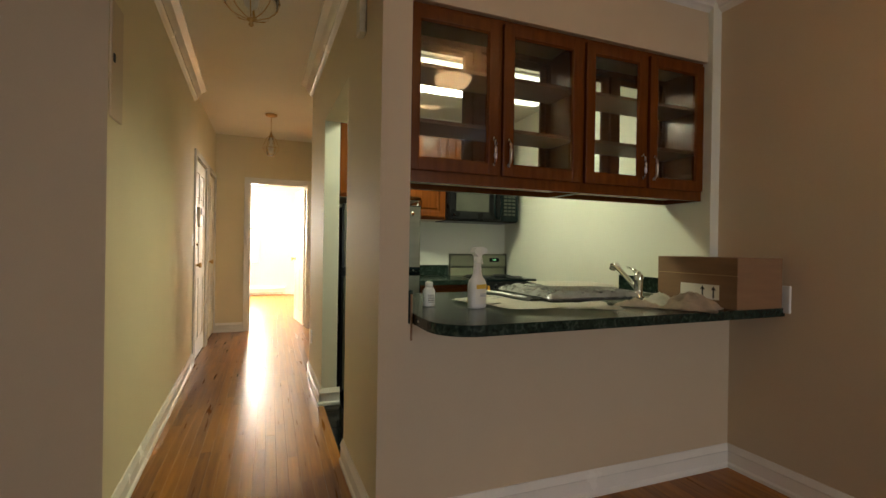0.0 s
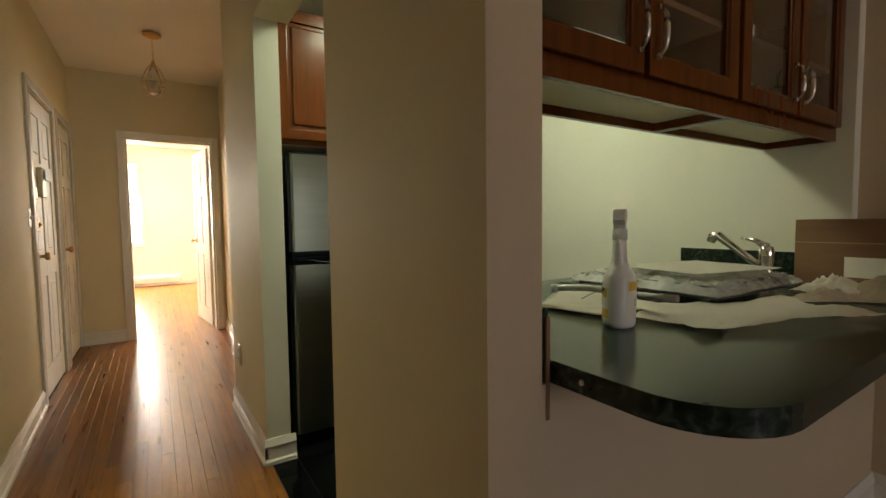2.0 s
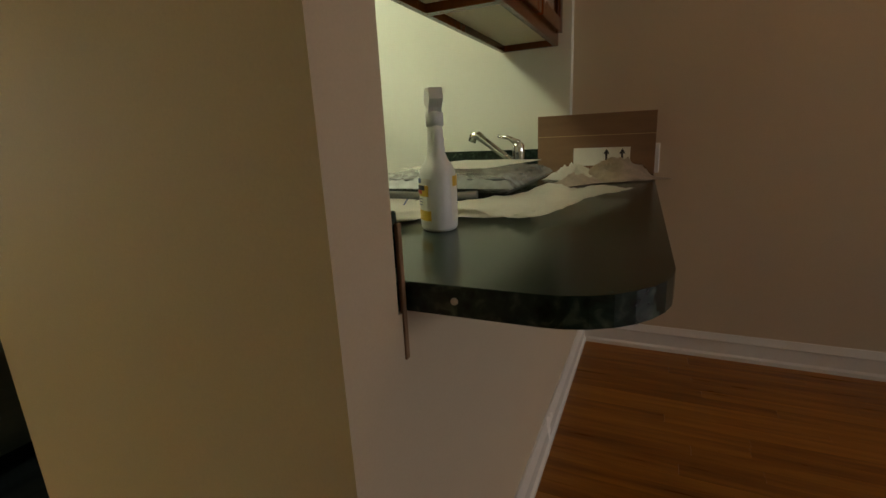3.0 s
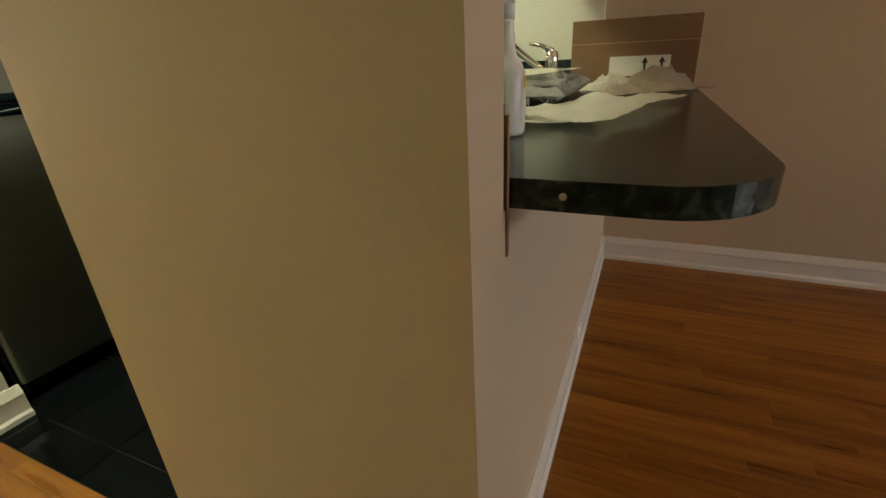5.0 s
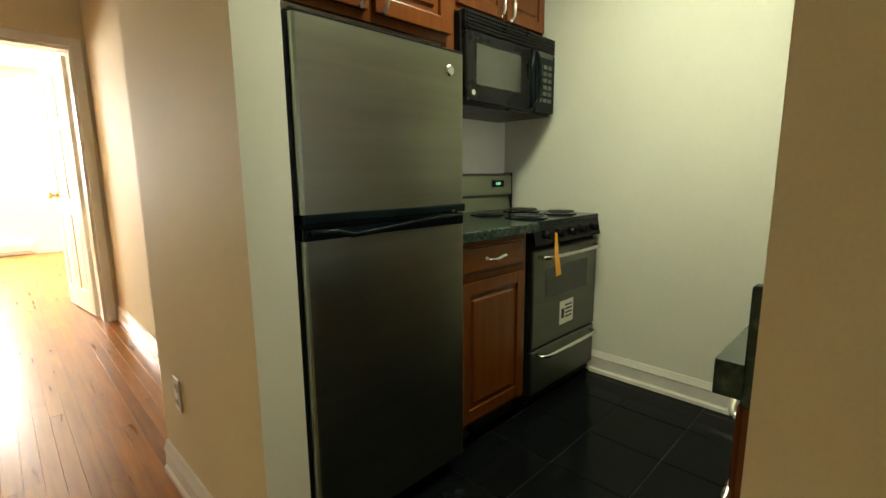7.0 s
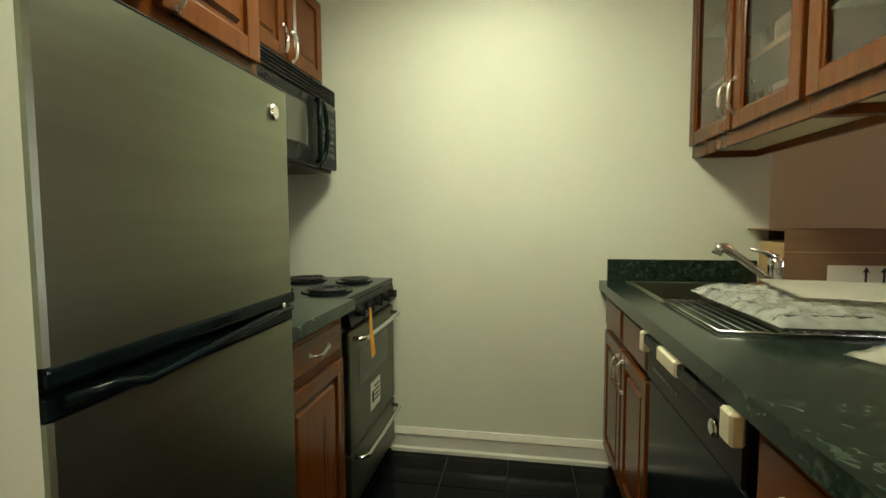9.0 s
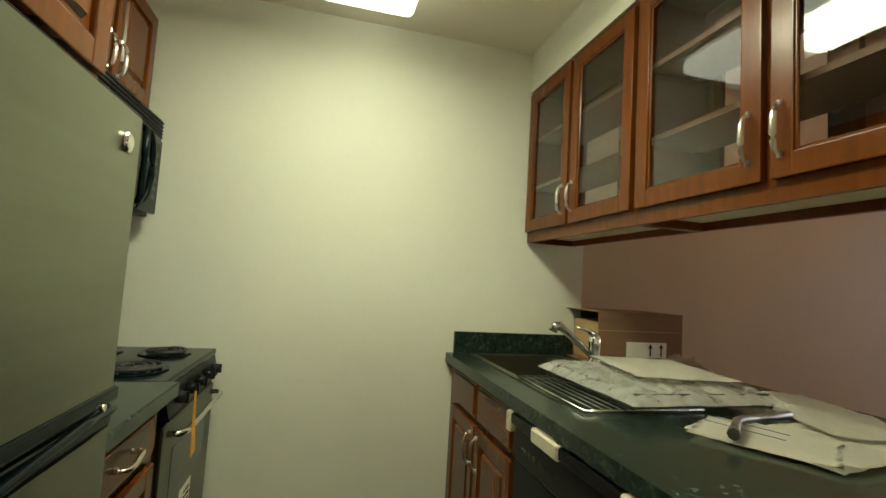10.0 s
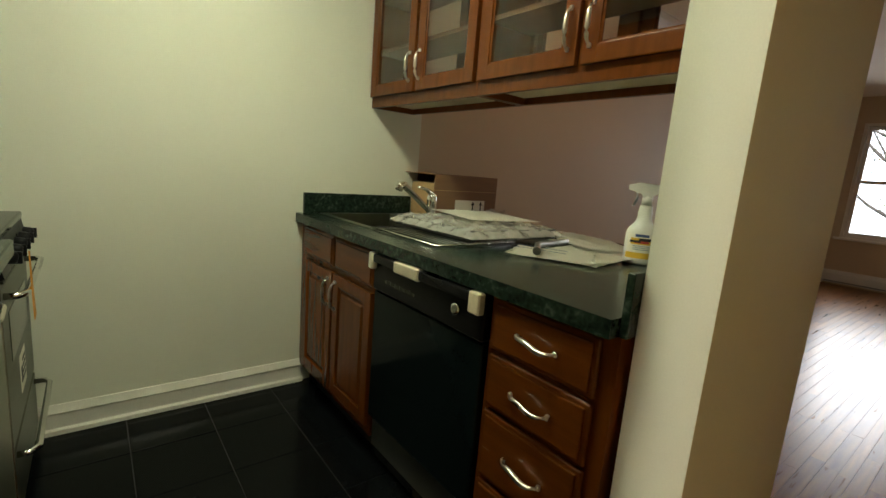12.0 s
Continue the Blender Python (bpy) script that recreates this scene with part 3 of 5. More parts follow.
def tree(x, y, seed):
    rng = random.Random(seed)
    o = thing("tree", (x, y, -3.2), "bare-limbed street tree with thin spring leaves", "tree", "street trees")
    bm = bmesh.new()
    put_tube(bm, [(x, y, -3.2), (x + 0.05, y, -1), (x - 0.05, y, 1.0), (x + 0.05, y, 3.0)], [0.30, 0.24, 0.18, 0.08], 8)
    tips = []
    for i in range(14):
        z, a = rng.uniform(-0.3, 2.6), rng.uniform(0, 6.28)
        L = rng.uniform(1.0, 2.2)
        e = (x + L * math.cos(a), y + L * math.sin(a), z + L * rng.uniform(0.5, 1.0))
        m = ((x + e[0]) / 2, (y + e[1]) / 2, z + 0.3 * L)
        put_tube(bm, [(x, y, z), m, e], [0.06, 0.04, 0.012], 6)
        tips += [m, e]
    part("trunk", bm, BARK, o)
    bm = bmesh.new()
    for i in range(900):
        c = Vector(rng.choice(tips)) + Vector([rng.gauss(0, 0.4) for _ in range(3)])
        d = Vector([rng.uniform(-1, 1) for _ in range(3)]).normalized() * 0.04
        u = d.orthogonal().normalized() * 0.02
        bm.faces.new([bm.verts.new(c - d), bm.verts.new(c + u), bm.verts.new(c + d), bm.verts.new(c - u)])
    part("crown", bm, LEAF, o)


tree(1.6, -10.5, 3)
tree(-2.4, -11.5, 5)
structure("backdrop", boxed(-70, 70, -64, -63.9, -3.2, 40), PALESKY, "pale bluish daylight haze beyond the street trees", "backdrop")


# ---- lamps ----
def bowl_lamp():
    x, y = 1.55, 1.03
    o = thing("ceiling_lamp", (x, y, TOP), "lit frosted bowl ceiling lamp in the living room", "lamp")
    bm = bmesh.new()
    put_lathe(bm, (x, y, TOP), [(0.06, -0.03), (0.07, -0.02), (0.07, 0.0)], 24)
    part("canopy", bm, BRASS, o)
    bm = bmesh.new()
    put_tube(bm, [(x, y, TOP - 0.03), (x, y, TOP - 0.10)], 0.008, 8)
    part("stem", bm, BRASS, o)
    bm = bmesh.new()
    put_lathe(bm, (x, y, TOP), [(0.01, -0.21), (0.06, -0.20), (0.11, -0.175), (0.14, -0.14), (0.15, -0.115), (0.143, -0.115), (0.11, -0.165), (0.01, -0.195)], 28)
    b = part("shade", bm, BOWL, o, "glowing frosted glass bowl")
    return o


bowl_lamp()


def hall_lantern():
    x, y, top = 0.19, 6.05, TOP - 0.012
    o = thing("pendant_lantern", (x, y, top), "small brass and glass pendant lantern hanging in the hall", "lamp")
    bm = bmesh.new()
    put_lathe(bm, (x, y, top), [(0.03, -0.028), (0.062, -0.016), (0.065, 0.0)], 24)
    part("canopy", bm, BRASS, o)
    bm = bmesh.new()
    for i in range(8):
        z = top - 0.03 - i * 0.022
        pts = [(x + (0.006 * math.cos(a) if i % 2 else 0), y + (0 if i % 2 else 0.006 * math.cos(a)), z - 0.011 + 0.014 * math.sin(a)) for a in [k * 2 * math.pi / 8 for k in range(9)]]
        put_tube(bm, pts, 0.0018, 5, False)
    part("chain", bm, BRASS, o)
    z0 = top - 0.21
    bm = bmesh.new()
    put_lathe(bm, (x, y, z0), [(0.02, -0.05), (0.025, -0.03), (0.012, -0.02), (0.012, 0.0), (0.005, 0.01)], 14)
    part("cap", bm, BRASS, o)
    for k in range(6):
        a = k * math.pi / 3
        ca, sa = math.cos(a), math.sin(a)
        bm = bmesh.new()
        put_tube(bm, [(x + r * ca, y + r * sa, z0 + h) for r, h in ((0.022, -0.03), (0.045, -0.06), (0.075, -0.13), (0.09, -0.17), (0.07, -0.2), (0.04, -0.25))], 0.003, 6)
        part("rib", bm, BRASS, o)
    for r, h in ((0.09, -0.17), (0.042, -0.25)):
        bm = bmesh.new()
        put_tube(bm, [(x + r * math.cos(k * math.pi / 12), y + r * math.sin(k * math.pi / 12), z0 + h) for k in range(25)], 0.0035, 6, False)
        part("ring", bm, BRASS, o)
    bm = bmesh.new()
    put_lathe(bm, (x, y, z0), [(0.034, -0.25), (0.045, -0.22), (0.05, -0.17), (0.035, -0.10), (0.02, -0.05)], 18)
    part("glass_chimney", bm, LAMPGLASS, o)
    bm = bmesh.new()
    put_lathe(bm, (x, y, z0), [(0.006, -0.21), (0.018, -0.19), (0.02, -0.165), (0.01, -0.12), (0.01, -0.05)], 14)
    part("bulb", bm, WHITEPL, o)


hall_lantern()


def hall_globe():
    x, y = 0.08, 3.3
    o = thing("flush_ceiling_lamp", (x, y, TOP), "brass flush ceiling lamp with a ribbed glass globe", "lamp")
    bm = bmesh.new()
    put_lathe(bm, (x, y, TOP), [(0.1, -0.05), (0.105, -0.03), (0.085, 0.0)], 28)
    part("canopy", bm, BRASS, o)
    bm = bmesh.new()
    prof = [(0.012, -0.245), (0.04, -0.24), (0.09, -0.22), (0.13, -0.18), (0.145, -0.135), (0.13, -0.08), (0.09, -0.045)]
    put_lathe(bm, (x, y, TOP), prof, 28)
    part("globe", bm, LAMPGLASS, o)
    for k in range(8):
        a = k * math.pi / 4
        bm = bmesh.new()
        put_tube(bm, [(x + (r + 0.003) * math.cos(a), y + (r + 0.003) * math.sin(a), TOP + h) for r, h in prof], 0.003, 6)
        part("rib", bm, BRASS, o)
    bm = bmesh.new()
    put_lathe(bm, (x, y, TOP), [(0.004, -0.285), (0.014, -0.275), (0.008, -0.26), (0.024, -0.25), (0.02, -0.24)], 14)
    part("finial", bm, BRASS, o)
    bm = bmesh.new()
    put_lathe(bm, (x, y, TOP), [(0.008, -0.17), (0.026, -0.15), (0.028, -0.12), (0.014, -0.08), (0.014, -0.05)], 14)
    part("bulb", bm, WHITEPL, o)


hall_globe()
kl = thing("kitchen_ceiling_light", (1.65, 3.68, KTOP), "lit rectangular fluorescent ceiling fixture with rounded diffuser", "lamp")
part("backing", boxed(1.03, 2.27, 3.47, 3.89, KTOP - 0.02, KTOP, bev=0.004), WHITEPL, kl)
part("diffuser", boxed(1.04, 2.26, 3.48, 3.88, KTOP - 0.105, KTOP - 0.018, bev=0.04, seg=4), DIFFUSER, kl, "glowing white diffuser")


# ---- kitchen cabinets ----
def pull(parent, x, z, y, s, vertical, length=0.12, material=None):
    """An arched cabinet pull on a front that faces along s in y."""
    bm = bmesh.new()
    n = 9
    for i in (-1, 1):
        c = (x, y, z + i * length / 2) if vertical else (x + i * length / 2, y, z)
        put_box(bm, c[0] - 0.005, c[0] + 0.005, *sorted((y, y + s * 0.011)), c[2] - 0.007, c[2] + 0.007, 0.002)
    pts, rad = [], []
    for k in range(n):
        u = -1 + 2 * k / (n - 1)
        out = 0.010 + 0.016 * (1 - abs(u) ** 4)
        along = u * length / 2
        pts.append((x, y + s * out, z + along) if vertical else (x + along, y + s * out, z + 0.006 * math.sin(u * 3)))
        rad.append(0.003 + 0.0042 * (1 - abs(u) ** 3))
    put_tube(bm, pts, rad, 8)
    return part("handle", bm, material or NICKEL, parent, "satin metal arched pull")


def raised_door(thing_ob, name, x0, x1, z0, z1, y, s, material, handle=None, frame_w=0.052):
    """A raised-panel cabinet front; y is its outer face, s the way it faces."""
    d = 0.02
    back = y - s * d
    ya, yb = sorted((y, back))
    bm = bmesh.new()
    f = frame_w
    put_box(bm, x0, x0 + f, ya, yb, z0, z1, 0.004, 2)
    put_box(bm, x1 - f, x1, ya, yb, z0, z1, 0.004, 2)
    put_box(bm, x0 + f - 0.003, x1 - f + 0.003, *sorted((y - s * 0.0006, back)), z0, z0 + f, 0.004, 2)
    put_box(bm, x0 + f - 0.003, x1 - f + 0.003, *sorted((y - s * 0.0006, back)), z1 - f, z1, 0.004, 2)
    leaf = part(name, bm, material, thing_ob)
    put = boxed(x0 + f - 0.004, x1 - f + 0.004, *sorted((y - s * 0.012, back)), z0 + f - 0.004, z1 - f + 0.004)
    part("recess", put, material, leaf)
    if z1 - z0 > 0.25:
        g = f + 0.018
        part("panel", boxed(x0 + g, x1 - g, *sorted((y - s * 0.003, back)), z0 + g, z1 - g, bev=0.009), material, leaf)
    if handle:
        pull(leaf, handle[0], handle[1], y, s, handle[2])
    return leaf


def slab_drawer(thing_ob, x0, x1, z0, z1, y, s, handle=True):
    back = y - s * 0.02
    bm = boxed(x0, x1, *sorted((y - s * 0.006, back)), z0, z1, bev=0.004)
    put_box(bm, x0 + 0.012, x1 - 0.012, *sorted((y, y - s * 0.008)), z0 + 0.012, z1 - 0.012, 0.005, 2)
    d = part("drawer", bm, CHERRY_H, thing_ob)
    if handle:
        pull(d, (x0 + x1) / 2, (z0 + z1) / 2, y, s, False)
    return d


def glass_door(thing_ob, x0, x1, z0, z1, y, s, hx, hz):
    f = 0.055
    back = y - s * 0.02
    bm = bmesh.new()
    ya, yb = sorted((y, back))
    put_box(bm, x0, x0 + f, ya, yb, z0, z1, 0.004, 2)
    put_box(bm, x1 - f, x1, ya, yb, z0, z1, 0.004, 2)
    put_box(bm, x0 + f - 0.003, x1 - f + 0.003, *sorted((y - s * 0.0006, back)), z0, z0 + f, 0.004, 2)
    put_box(bm, x0 + f - 0.003, x1 - f + 0.003, *sorted((y - s * 0.0006, back)), z1 - f, z1, 0.004, 2)
    leaf = part("glass_door", bm, CHERRY, thing_ob)
    bm = bmesh.new()
    a, b, c, d = x0 + f - 0.002, x1 - f + 0.002, z0 + f - 0.002, z1 - f + 0.002
    t = 0.009
    yy = sorted((y - s * 0.005, y - s * 0.014))
    put_box(bm, a, a + t, *yy, c, d, 0.003)
    put_box(bm, b - t, b, *yy, c, d, 0.003)
    put_box(bm, a + t, b - t, *yy, c, c + t, 0.003)
    put_box(bm, a + t, b - t, *yy, d - t, d, 0.003)
    part("bead", bm, CHERRY, leaf)
    g = part("pane", boxed(a, b, *sorted((y - s * 0.0145, y - s * 0.0175)), c, d), GLASS, leaf, "clear glass pane")
    pull(leaf, hx, hz, y, s, True)
    return leaf


YL, YK = 2.488, 2.798          # outer faces of the glass doors


def glass_cabinet(x0, x1, label):
    z0, z1 = 1.472, 2.262
    o = thing("glass_cabinet", ((x0 + x1) / 2, 2.63, z0), label, "cabinet", "glass cabinets over the bar")
    ya, yb = YL + 0.021, YK - 0.021
    xm = (x0 + x1) / 2
    for x in (x0, x1 - 0.018):
        part("side_panel", boxed(x, x + 0.018, ya + 0.019, yb - 0.019, z0, z1), CHERRY, o)
    part("top_panel", boxed(x0 + 0.018, x1 - 0.018, ya + 0.019, yb - 0.019, z1 - 0.018, z1), INSIDE, o)
    part("bottom_panel", boxed(x0 + 0.018, x1 - 0.018, ya + 0.019, yb - 0.019, z0 + 0.028, z0 + 0.044), UNDER, o, "cream underside panel")
    for y in (ya, yb - 0.019):
        bm = bmesh.new()
        put_box(bm, x0, x0 + 0.038, y, y + 0.019, z0, z1)
        put_box(bm, x1 - 0.038, x1, y, y + 0.019, z0, z1)
        put_box(bm, x0 + 0.038, x1 - 0.038, y, y + 0.019, z0, z0 + 0.06)
        put_box(bm, x0 + 0.038, x1 - 0.038, y, y + 0.019, z1 - 0.05, z1)
        put_box(bm, xm - 0.02, xm + 0.02, y, y + 0.019, z0 + 0.06, z1 - 0.05)
        part("face_frame", bm, CHERRY, o)
    for z in (z0 + 0.27, z0 + 0.52):
        part("shelf", boxed(x0 + 0.019, x1 - 0.019, ya + 0.022, yb - 0.022, z, z + 0.018), SHELF, o)
    for y, s in ((YL, -1), (YK, 1)):
        glass_door(o, x0 + 0.012, xm - 0.011, z0 + 0.05, z1 - 0.022, y, s, xm - 0.04, z0 + 0.16)
        glass_door(o, xm + 0.011, x1 - 0.012, z0 + 0.05, z1 - 0.022, y, s, xm + 0.04, z0 + 0.16)
    return o


glass_cabinet(0.726, 1.668, "cherry wall cabinet with glass doors on both sides")
glass_cabinet(1.670, 2.512, "narrower cherry wall cabinet with glass doors, against the end wall")

YF = 3.155                     # face of the base fronts
sb = thing("sink_cabinet", (2.1, 2.9, 0), "cherry sink base cabinet with two doors", "cabinet")
part("body", boxed(1.732, KX - 0.001, 2.5, YF - 0.021, 0.1, 0.74), CHERRY, sb)
part("rail", boxed(1.732, KX - 0.001, YF - 0.045, YF - 0.021, 0.74, 0.867), CHERRY, sb)
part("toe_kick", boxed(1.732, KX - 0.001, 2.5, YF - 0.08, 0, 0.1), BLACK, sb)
for x0, x1, hx in ((1.745, 2.085, 2.055), (2.105, 2.44, 2.135)):
    slab_drawer(sb, x0, x1, 0.715, 0.853, YF, 1, False)
    raised_door(sb, "door", x0, x1, 0.14, 0.692, YF, 1, CHERRY, (hx, 0.60, True))
dc = thing("drawer_cabinet", (0.92, 2.9, 0), "cherry base cabinet with four drawers", "cabinet")
part("body", boxed(0.737, 1.112, 2.5, YF - 0.021, 0.1, 0.868), CHERRY, dc)
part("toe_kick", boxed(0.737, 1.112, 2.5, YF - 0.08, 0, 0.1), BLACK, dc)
for z0, z1 in ((0.714, 0.855), (0.553, 0.704), (0.345, 0.543), (0.12, 0.335)):
    slab_drawer(dc, 0.774, 1.094, z0, z1, YF, 1)

dw = thing("dishwasher", (1.42, 2.9, 0), "black built-in dishwasher with almond handle trim", "dishwasher")
part("body", boxed(1.116, 1.728, 2.5, 3.12, 0.03, 0.865), BLACK, dw)
part("door_panel", boxed(1.12, 1.724, 3.12, 3.15, 0.205, 0.715, bev=0.004), BLACKGLOSS, dw, "glossy black door panel")
part("control_panel", boxed(1.12, 1.724, 3.12, 3.158, 0.72, 0.862, bev=0.006), BLACK, dw)
part("kick_plate", boxed(1.12, 1.724, 3.10, 3.128, 0.07, 0.198, bev=0.003), ALU, dw)
hb = part("handle", boxed(1.125, 1.72, 3.158, 3.176, 0.826, 0.858, bev=0.007, seg=2), BLACK, dw)
for a, b in ((1.70, 1.728), (1.41, 1.555), (1.118, 1.165)):
    part("trim", boxed(a, b, 3.155, 3.182, 0.822 if b - a > 0.1 else 0.80, 0.862, bev=0.005), ALMOND, hb, "almond plastic trim")
bm = bmesh.new()
put_tube(bm, [(1.235, 3.158, 0.785), (1.235, 3.166, 0.785), (1.235, 3.168, 0.785)], [0.019, 0.018, 0.012], 18)
part("badge", bm, CHROME, dw, "round chrome badge")
for i in range(7):
    part("button", boxed(1.45 + i * 0.03, 1.472 + i * 0.03, 3.158, 3.160, 0.762, 0.774), DARKGLASS, dw)

# worktop with a cut for the sink and the bar's rounded corner
ct = thing("countertop", (1.62, 2.6, 0.87), "dark green marbled laminate countertop and breakfast bar", "countertop")
SX0, SX1, SY0, SY1 = 1.95, 2.45, 2.66, 3.05
cor = [(0.744 + 0.15 * (1 - math.cos(a)), 2.045 + 0.15 * (1 - math.sin(a))) for a in [k * math.pi / 16 for k in range(9)]]
bm = bmesh.new()
put_prism(bm, cor + [(LX - 0.002, 2.085), (LX - 0.002, 2.44), (KX - 0.002, 2.452), (KX - 0.002, SY0), (0.744, SY0)], "z", 0.868, 0.91)
put_prism(bm, [(0.744, SY0), (SX0, SY0), (SX0, SY1), (0.744, SY1)], "z", 0.868, 0.91)
put_prism(bm, [(SX1, SY0), (KX - 0.002, SY0), (KX - 0.002, SY1), (SX1, SY1)], "z", 0.868, 0.91)
put_prism(bm, [(0.744, SY1), (KX - 0.002, SY1), (KX - 0.002, 3.172), (0.744, 3.172)], "z", 0.868, 0.91)
bmesh.ops.remove_doubles(bm, verts=list(bm.verts), dist=0.0005)
part("slab", bm, GREEN, ct)
part("end_splash", boxed(0.725, 0.743, BARY + 0.004, 3.14, 0.868, 1.005, bev=0.002), GREEN, ct)
part("side_splash", boxed(KX - 0.021, KX - 0.001, 2.50, 3.137, 0.911, 1.012, bev=0.002), GREEN, ct)
bm = bmesh.new()
put_tube(bm, [(0.748, 2.302, 0.889), (0.742, 2.302, 0.889), (0.740, 2.302, 0.889)], [0.005, 0.005, 0.003], 10)
part("screw_cap", bm, ALMOND, ct, "small pale screw cap")

sink = thing("sink", (2.2, 2.82, 0.8), "single-bowl stainless steel sink set into the countertop", "sink")
bm = bmesh.new()
put_box(bm, SX0 - 0.02, SX0 + 0.012, SY0 - 0.08, SY1 + 0.015, 0.910, 0.915, 0.002)
put_box(bm, SX1 - 0.012, SX1 + 0.02, SY0 - 0.08, SY1 + 0.015, 0.910, 0.915, 0.002)
put_box(bm, SX0 + 0.012, SX1 - 0.012, SY0 - 0.08, SY0 + 0.012, 0.910, 0.915, 0.002)
put_box(bm, SX0 + 0.012, SX1 - 0.012, SY1 - 0.012, SY1 + 0.015, 0.910, 0.915, 0.002)
part("rim", bm, STEEL, sink)
bm = bmesh.new()
a, b, c, d = SX0 + 0.008, SX1 - 0.008, SY0 + 0.008, SY1 - 0.008
put_box(bm, a, a + 0.003, c, d, 0.76, 0.912)
put_box(bm, b - 0.003, b, c, d, 0.76, 0.912)
put_box(bm, a, b, c, c + 0.003, 0.76, 0.912)
put_box(bm, a, b, d - 0.003, d, 0.76, 0.912)
put_box(bm, a, b, c, d, 0.755, 0.76)
part("bowl", bm, STEEL, sink)
bm = bmesh.new()
put_lathe(bm, (2.2, 2.82, 0.76), [(0.04, 0.0), (0.04, 0.004), (0.03, 0.002)], 20)
part("drain", bm, CHROME, sink)

fc = thing("faucet", (2.15, 2.60, 0.915), "chrome single-lever pull-out kitchen faucet", "faucet")
bm = bmesh.new()
put_lathe(bm, (2.15, 2.60, 0.915), [(0.032, 0.0), (0.032, 0.008), (0.025, 0.014), (0.023, 0.05), (0.026, 0.10), (0.026, 0.125), (0.02, 0.14)], 20)
part("body", bm, CHROME, fc)
bm = bmesh.new()
put_tube(bm, [(2.15, 2.612, 0.965), (2.149, 2.665, 1.005), (2.147, 2.74, 1.062), (2.146, 2.778, 1.092), (2.145, 2.797, 1.090), (2.145, 2.808, 1.066)], [0.014, 0.014, 0.015, 0.019, 0.021, 0.018], 14)
part("spout", bm, CHROME, fc)
bm = bmesh.new()
put_tube(bm, [(2.15, 2.60, 1.05), (2.15, 2.64, 1.075), (2.15, 2.69, 1.085)], [0.016, 0.009, 0.006], 10)
part("lever", bm, CHROME, fc)


# ---- the stove wall ----
def fridge():
    x0, x1, y = 0.727, 1.343, 4.11
    o = thing("refrigerator", ((x0 + x1) / 2, 4.45, 0), "stainless steel top-freezer refrigerator with black sides", "refrigerator")
    part("body", boxed(x0 + 0.006, x1 - 0.006, y + 0.055, 4.80, 0.03, 1.505, bev=0.004), BLACK, o, "black enamel case")
    part("grille", boxed(x0 + 0.02, x1 - 0.02, y + 0.05, y + 0.07, 0.008, 0.07), BLACK, o)

    def leaf(name, z0, z1):
        bm = bmesh.new()
        edge = [(0.0, 0.022), (0.0015, 0.013), (0.006, 0.006), (0.013, 0.003)]
        front = [(x0 + a, y + b) for a, b in edge]
        front += [(x0 + u * (x1 - x0), y + 0.003 * (2 * u - 1) ** 2) for u in (0.15, 0.3, 0.5, 0.7, 0.85)]
        front += [(x1 - a, y + b) for a, b in reversed(edge)]
        pts = front + [(x1, y + 0.05), (x0, y + 0.05)]
        put_prism(bm, pts, "z", z0, z1)
        d = part(name, bm, STEEL, o, "brushed stainless steel door")
        part("edge_trim", boxed(x0 - 0.014, x0 - 0.0005, y + 0.018, y + 0.05, z0, z1, bev=0.002), BLACK, d)
        return d
    up = leaf("freezer_door", 1.022, 1.512)
    lo = leaf("lower_door", 0.075, 0.952)
    part("top_cap", boxed(x0, x1, y + 0.008, y + 0.05, 1.512, 1.522, bev=0.002), BLACK, up)
    part("gasket_band", boxed(x0 + 0.006, x1 - 0.006, y + 0.03, y + 0.055, 0.945, 1.03), BLACK, o)
    h1 = boxed(x0 + 0.002, x1 - 0.002, y - 0.004, y + 0.03, 0.995, 1.022, bev=0.006, seg=2)
    part("handle", h1, BLACKGLOSS, up, "black pocket handle")
    h2 = bmesh.new()
    put_tube(h2, [(x0 + 0.02, y - 0.002, 0.975), (x0 + 0.10, y - 0.004, 0.972), (x0 + 0.15, y - 0.004, 0.958), (x0 + 0.22, y - 0.004, 0.962), (x1 - 0.12, y - 0.004, 0.985), (x1 - 0.02, y - 0.002, 0.985)], 0.008, 8)
    put_box(h2, x0 + 0.002, x1 - 0.002, y + 0.004, y + 0.03, 0.952, 0.985, 0.004)
    part("handle", h2, BLACKGLOSS, lo, "black pocket handle")
    bm = bmesh.new()
    put_tube(bm, [(1.270, y + 0.002, 1.453), (1.270, y - 0.004, 1.453), (1.270, y - 0.006, 1.453)], [0.018, 0.018, 0.012], 20)
    part("badge", bm, CHROME, up, "round metal badge")
    bm = bmesh.new()
    put_tube(bm, [(1.278, y - 0.003, 0.998), (1.278, y - 0.009, 0.998)], 0.006, 10)
    part("stud", bm, CHROME, lo)
    for x in (x0 + 0.06, x1 - 0.06):
        bm = bmesh.new()
        put_lathe(bm, (x, y + 0.1, 0), [(0.02, 0), (0.02, 0.02), (0.012, 0.03)], 10)
        part("foot", bm, BLACK, o)


fridge()


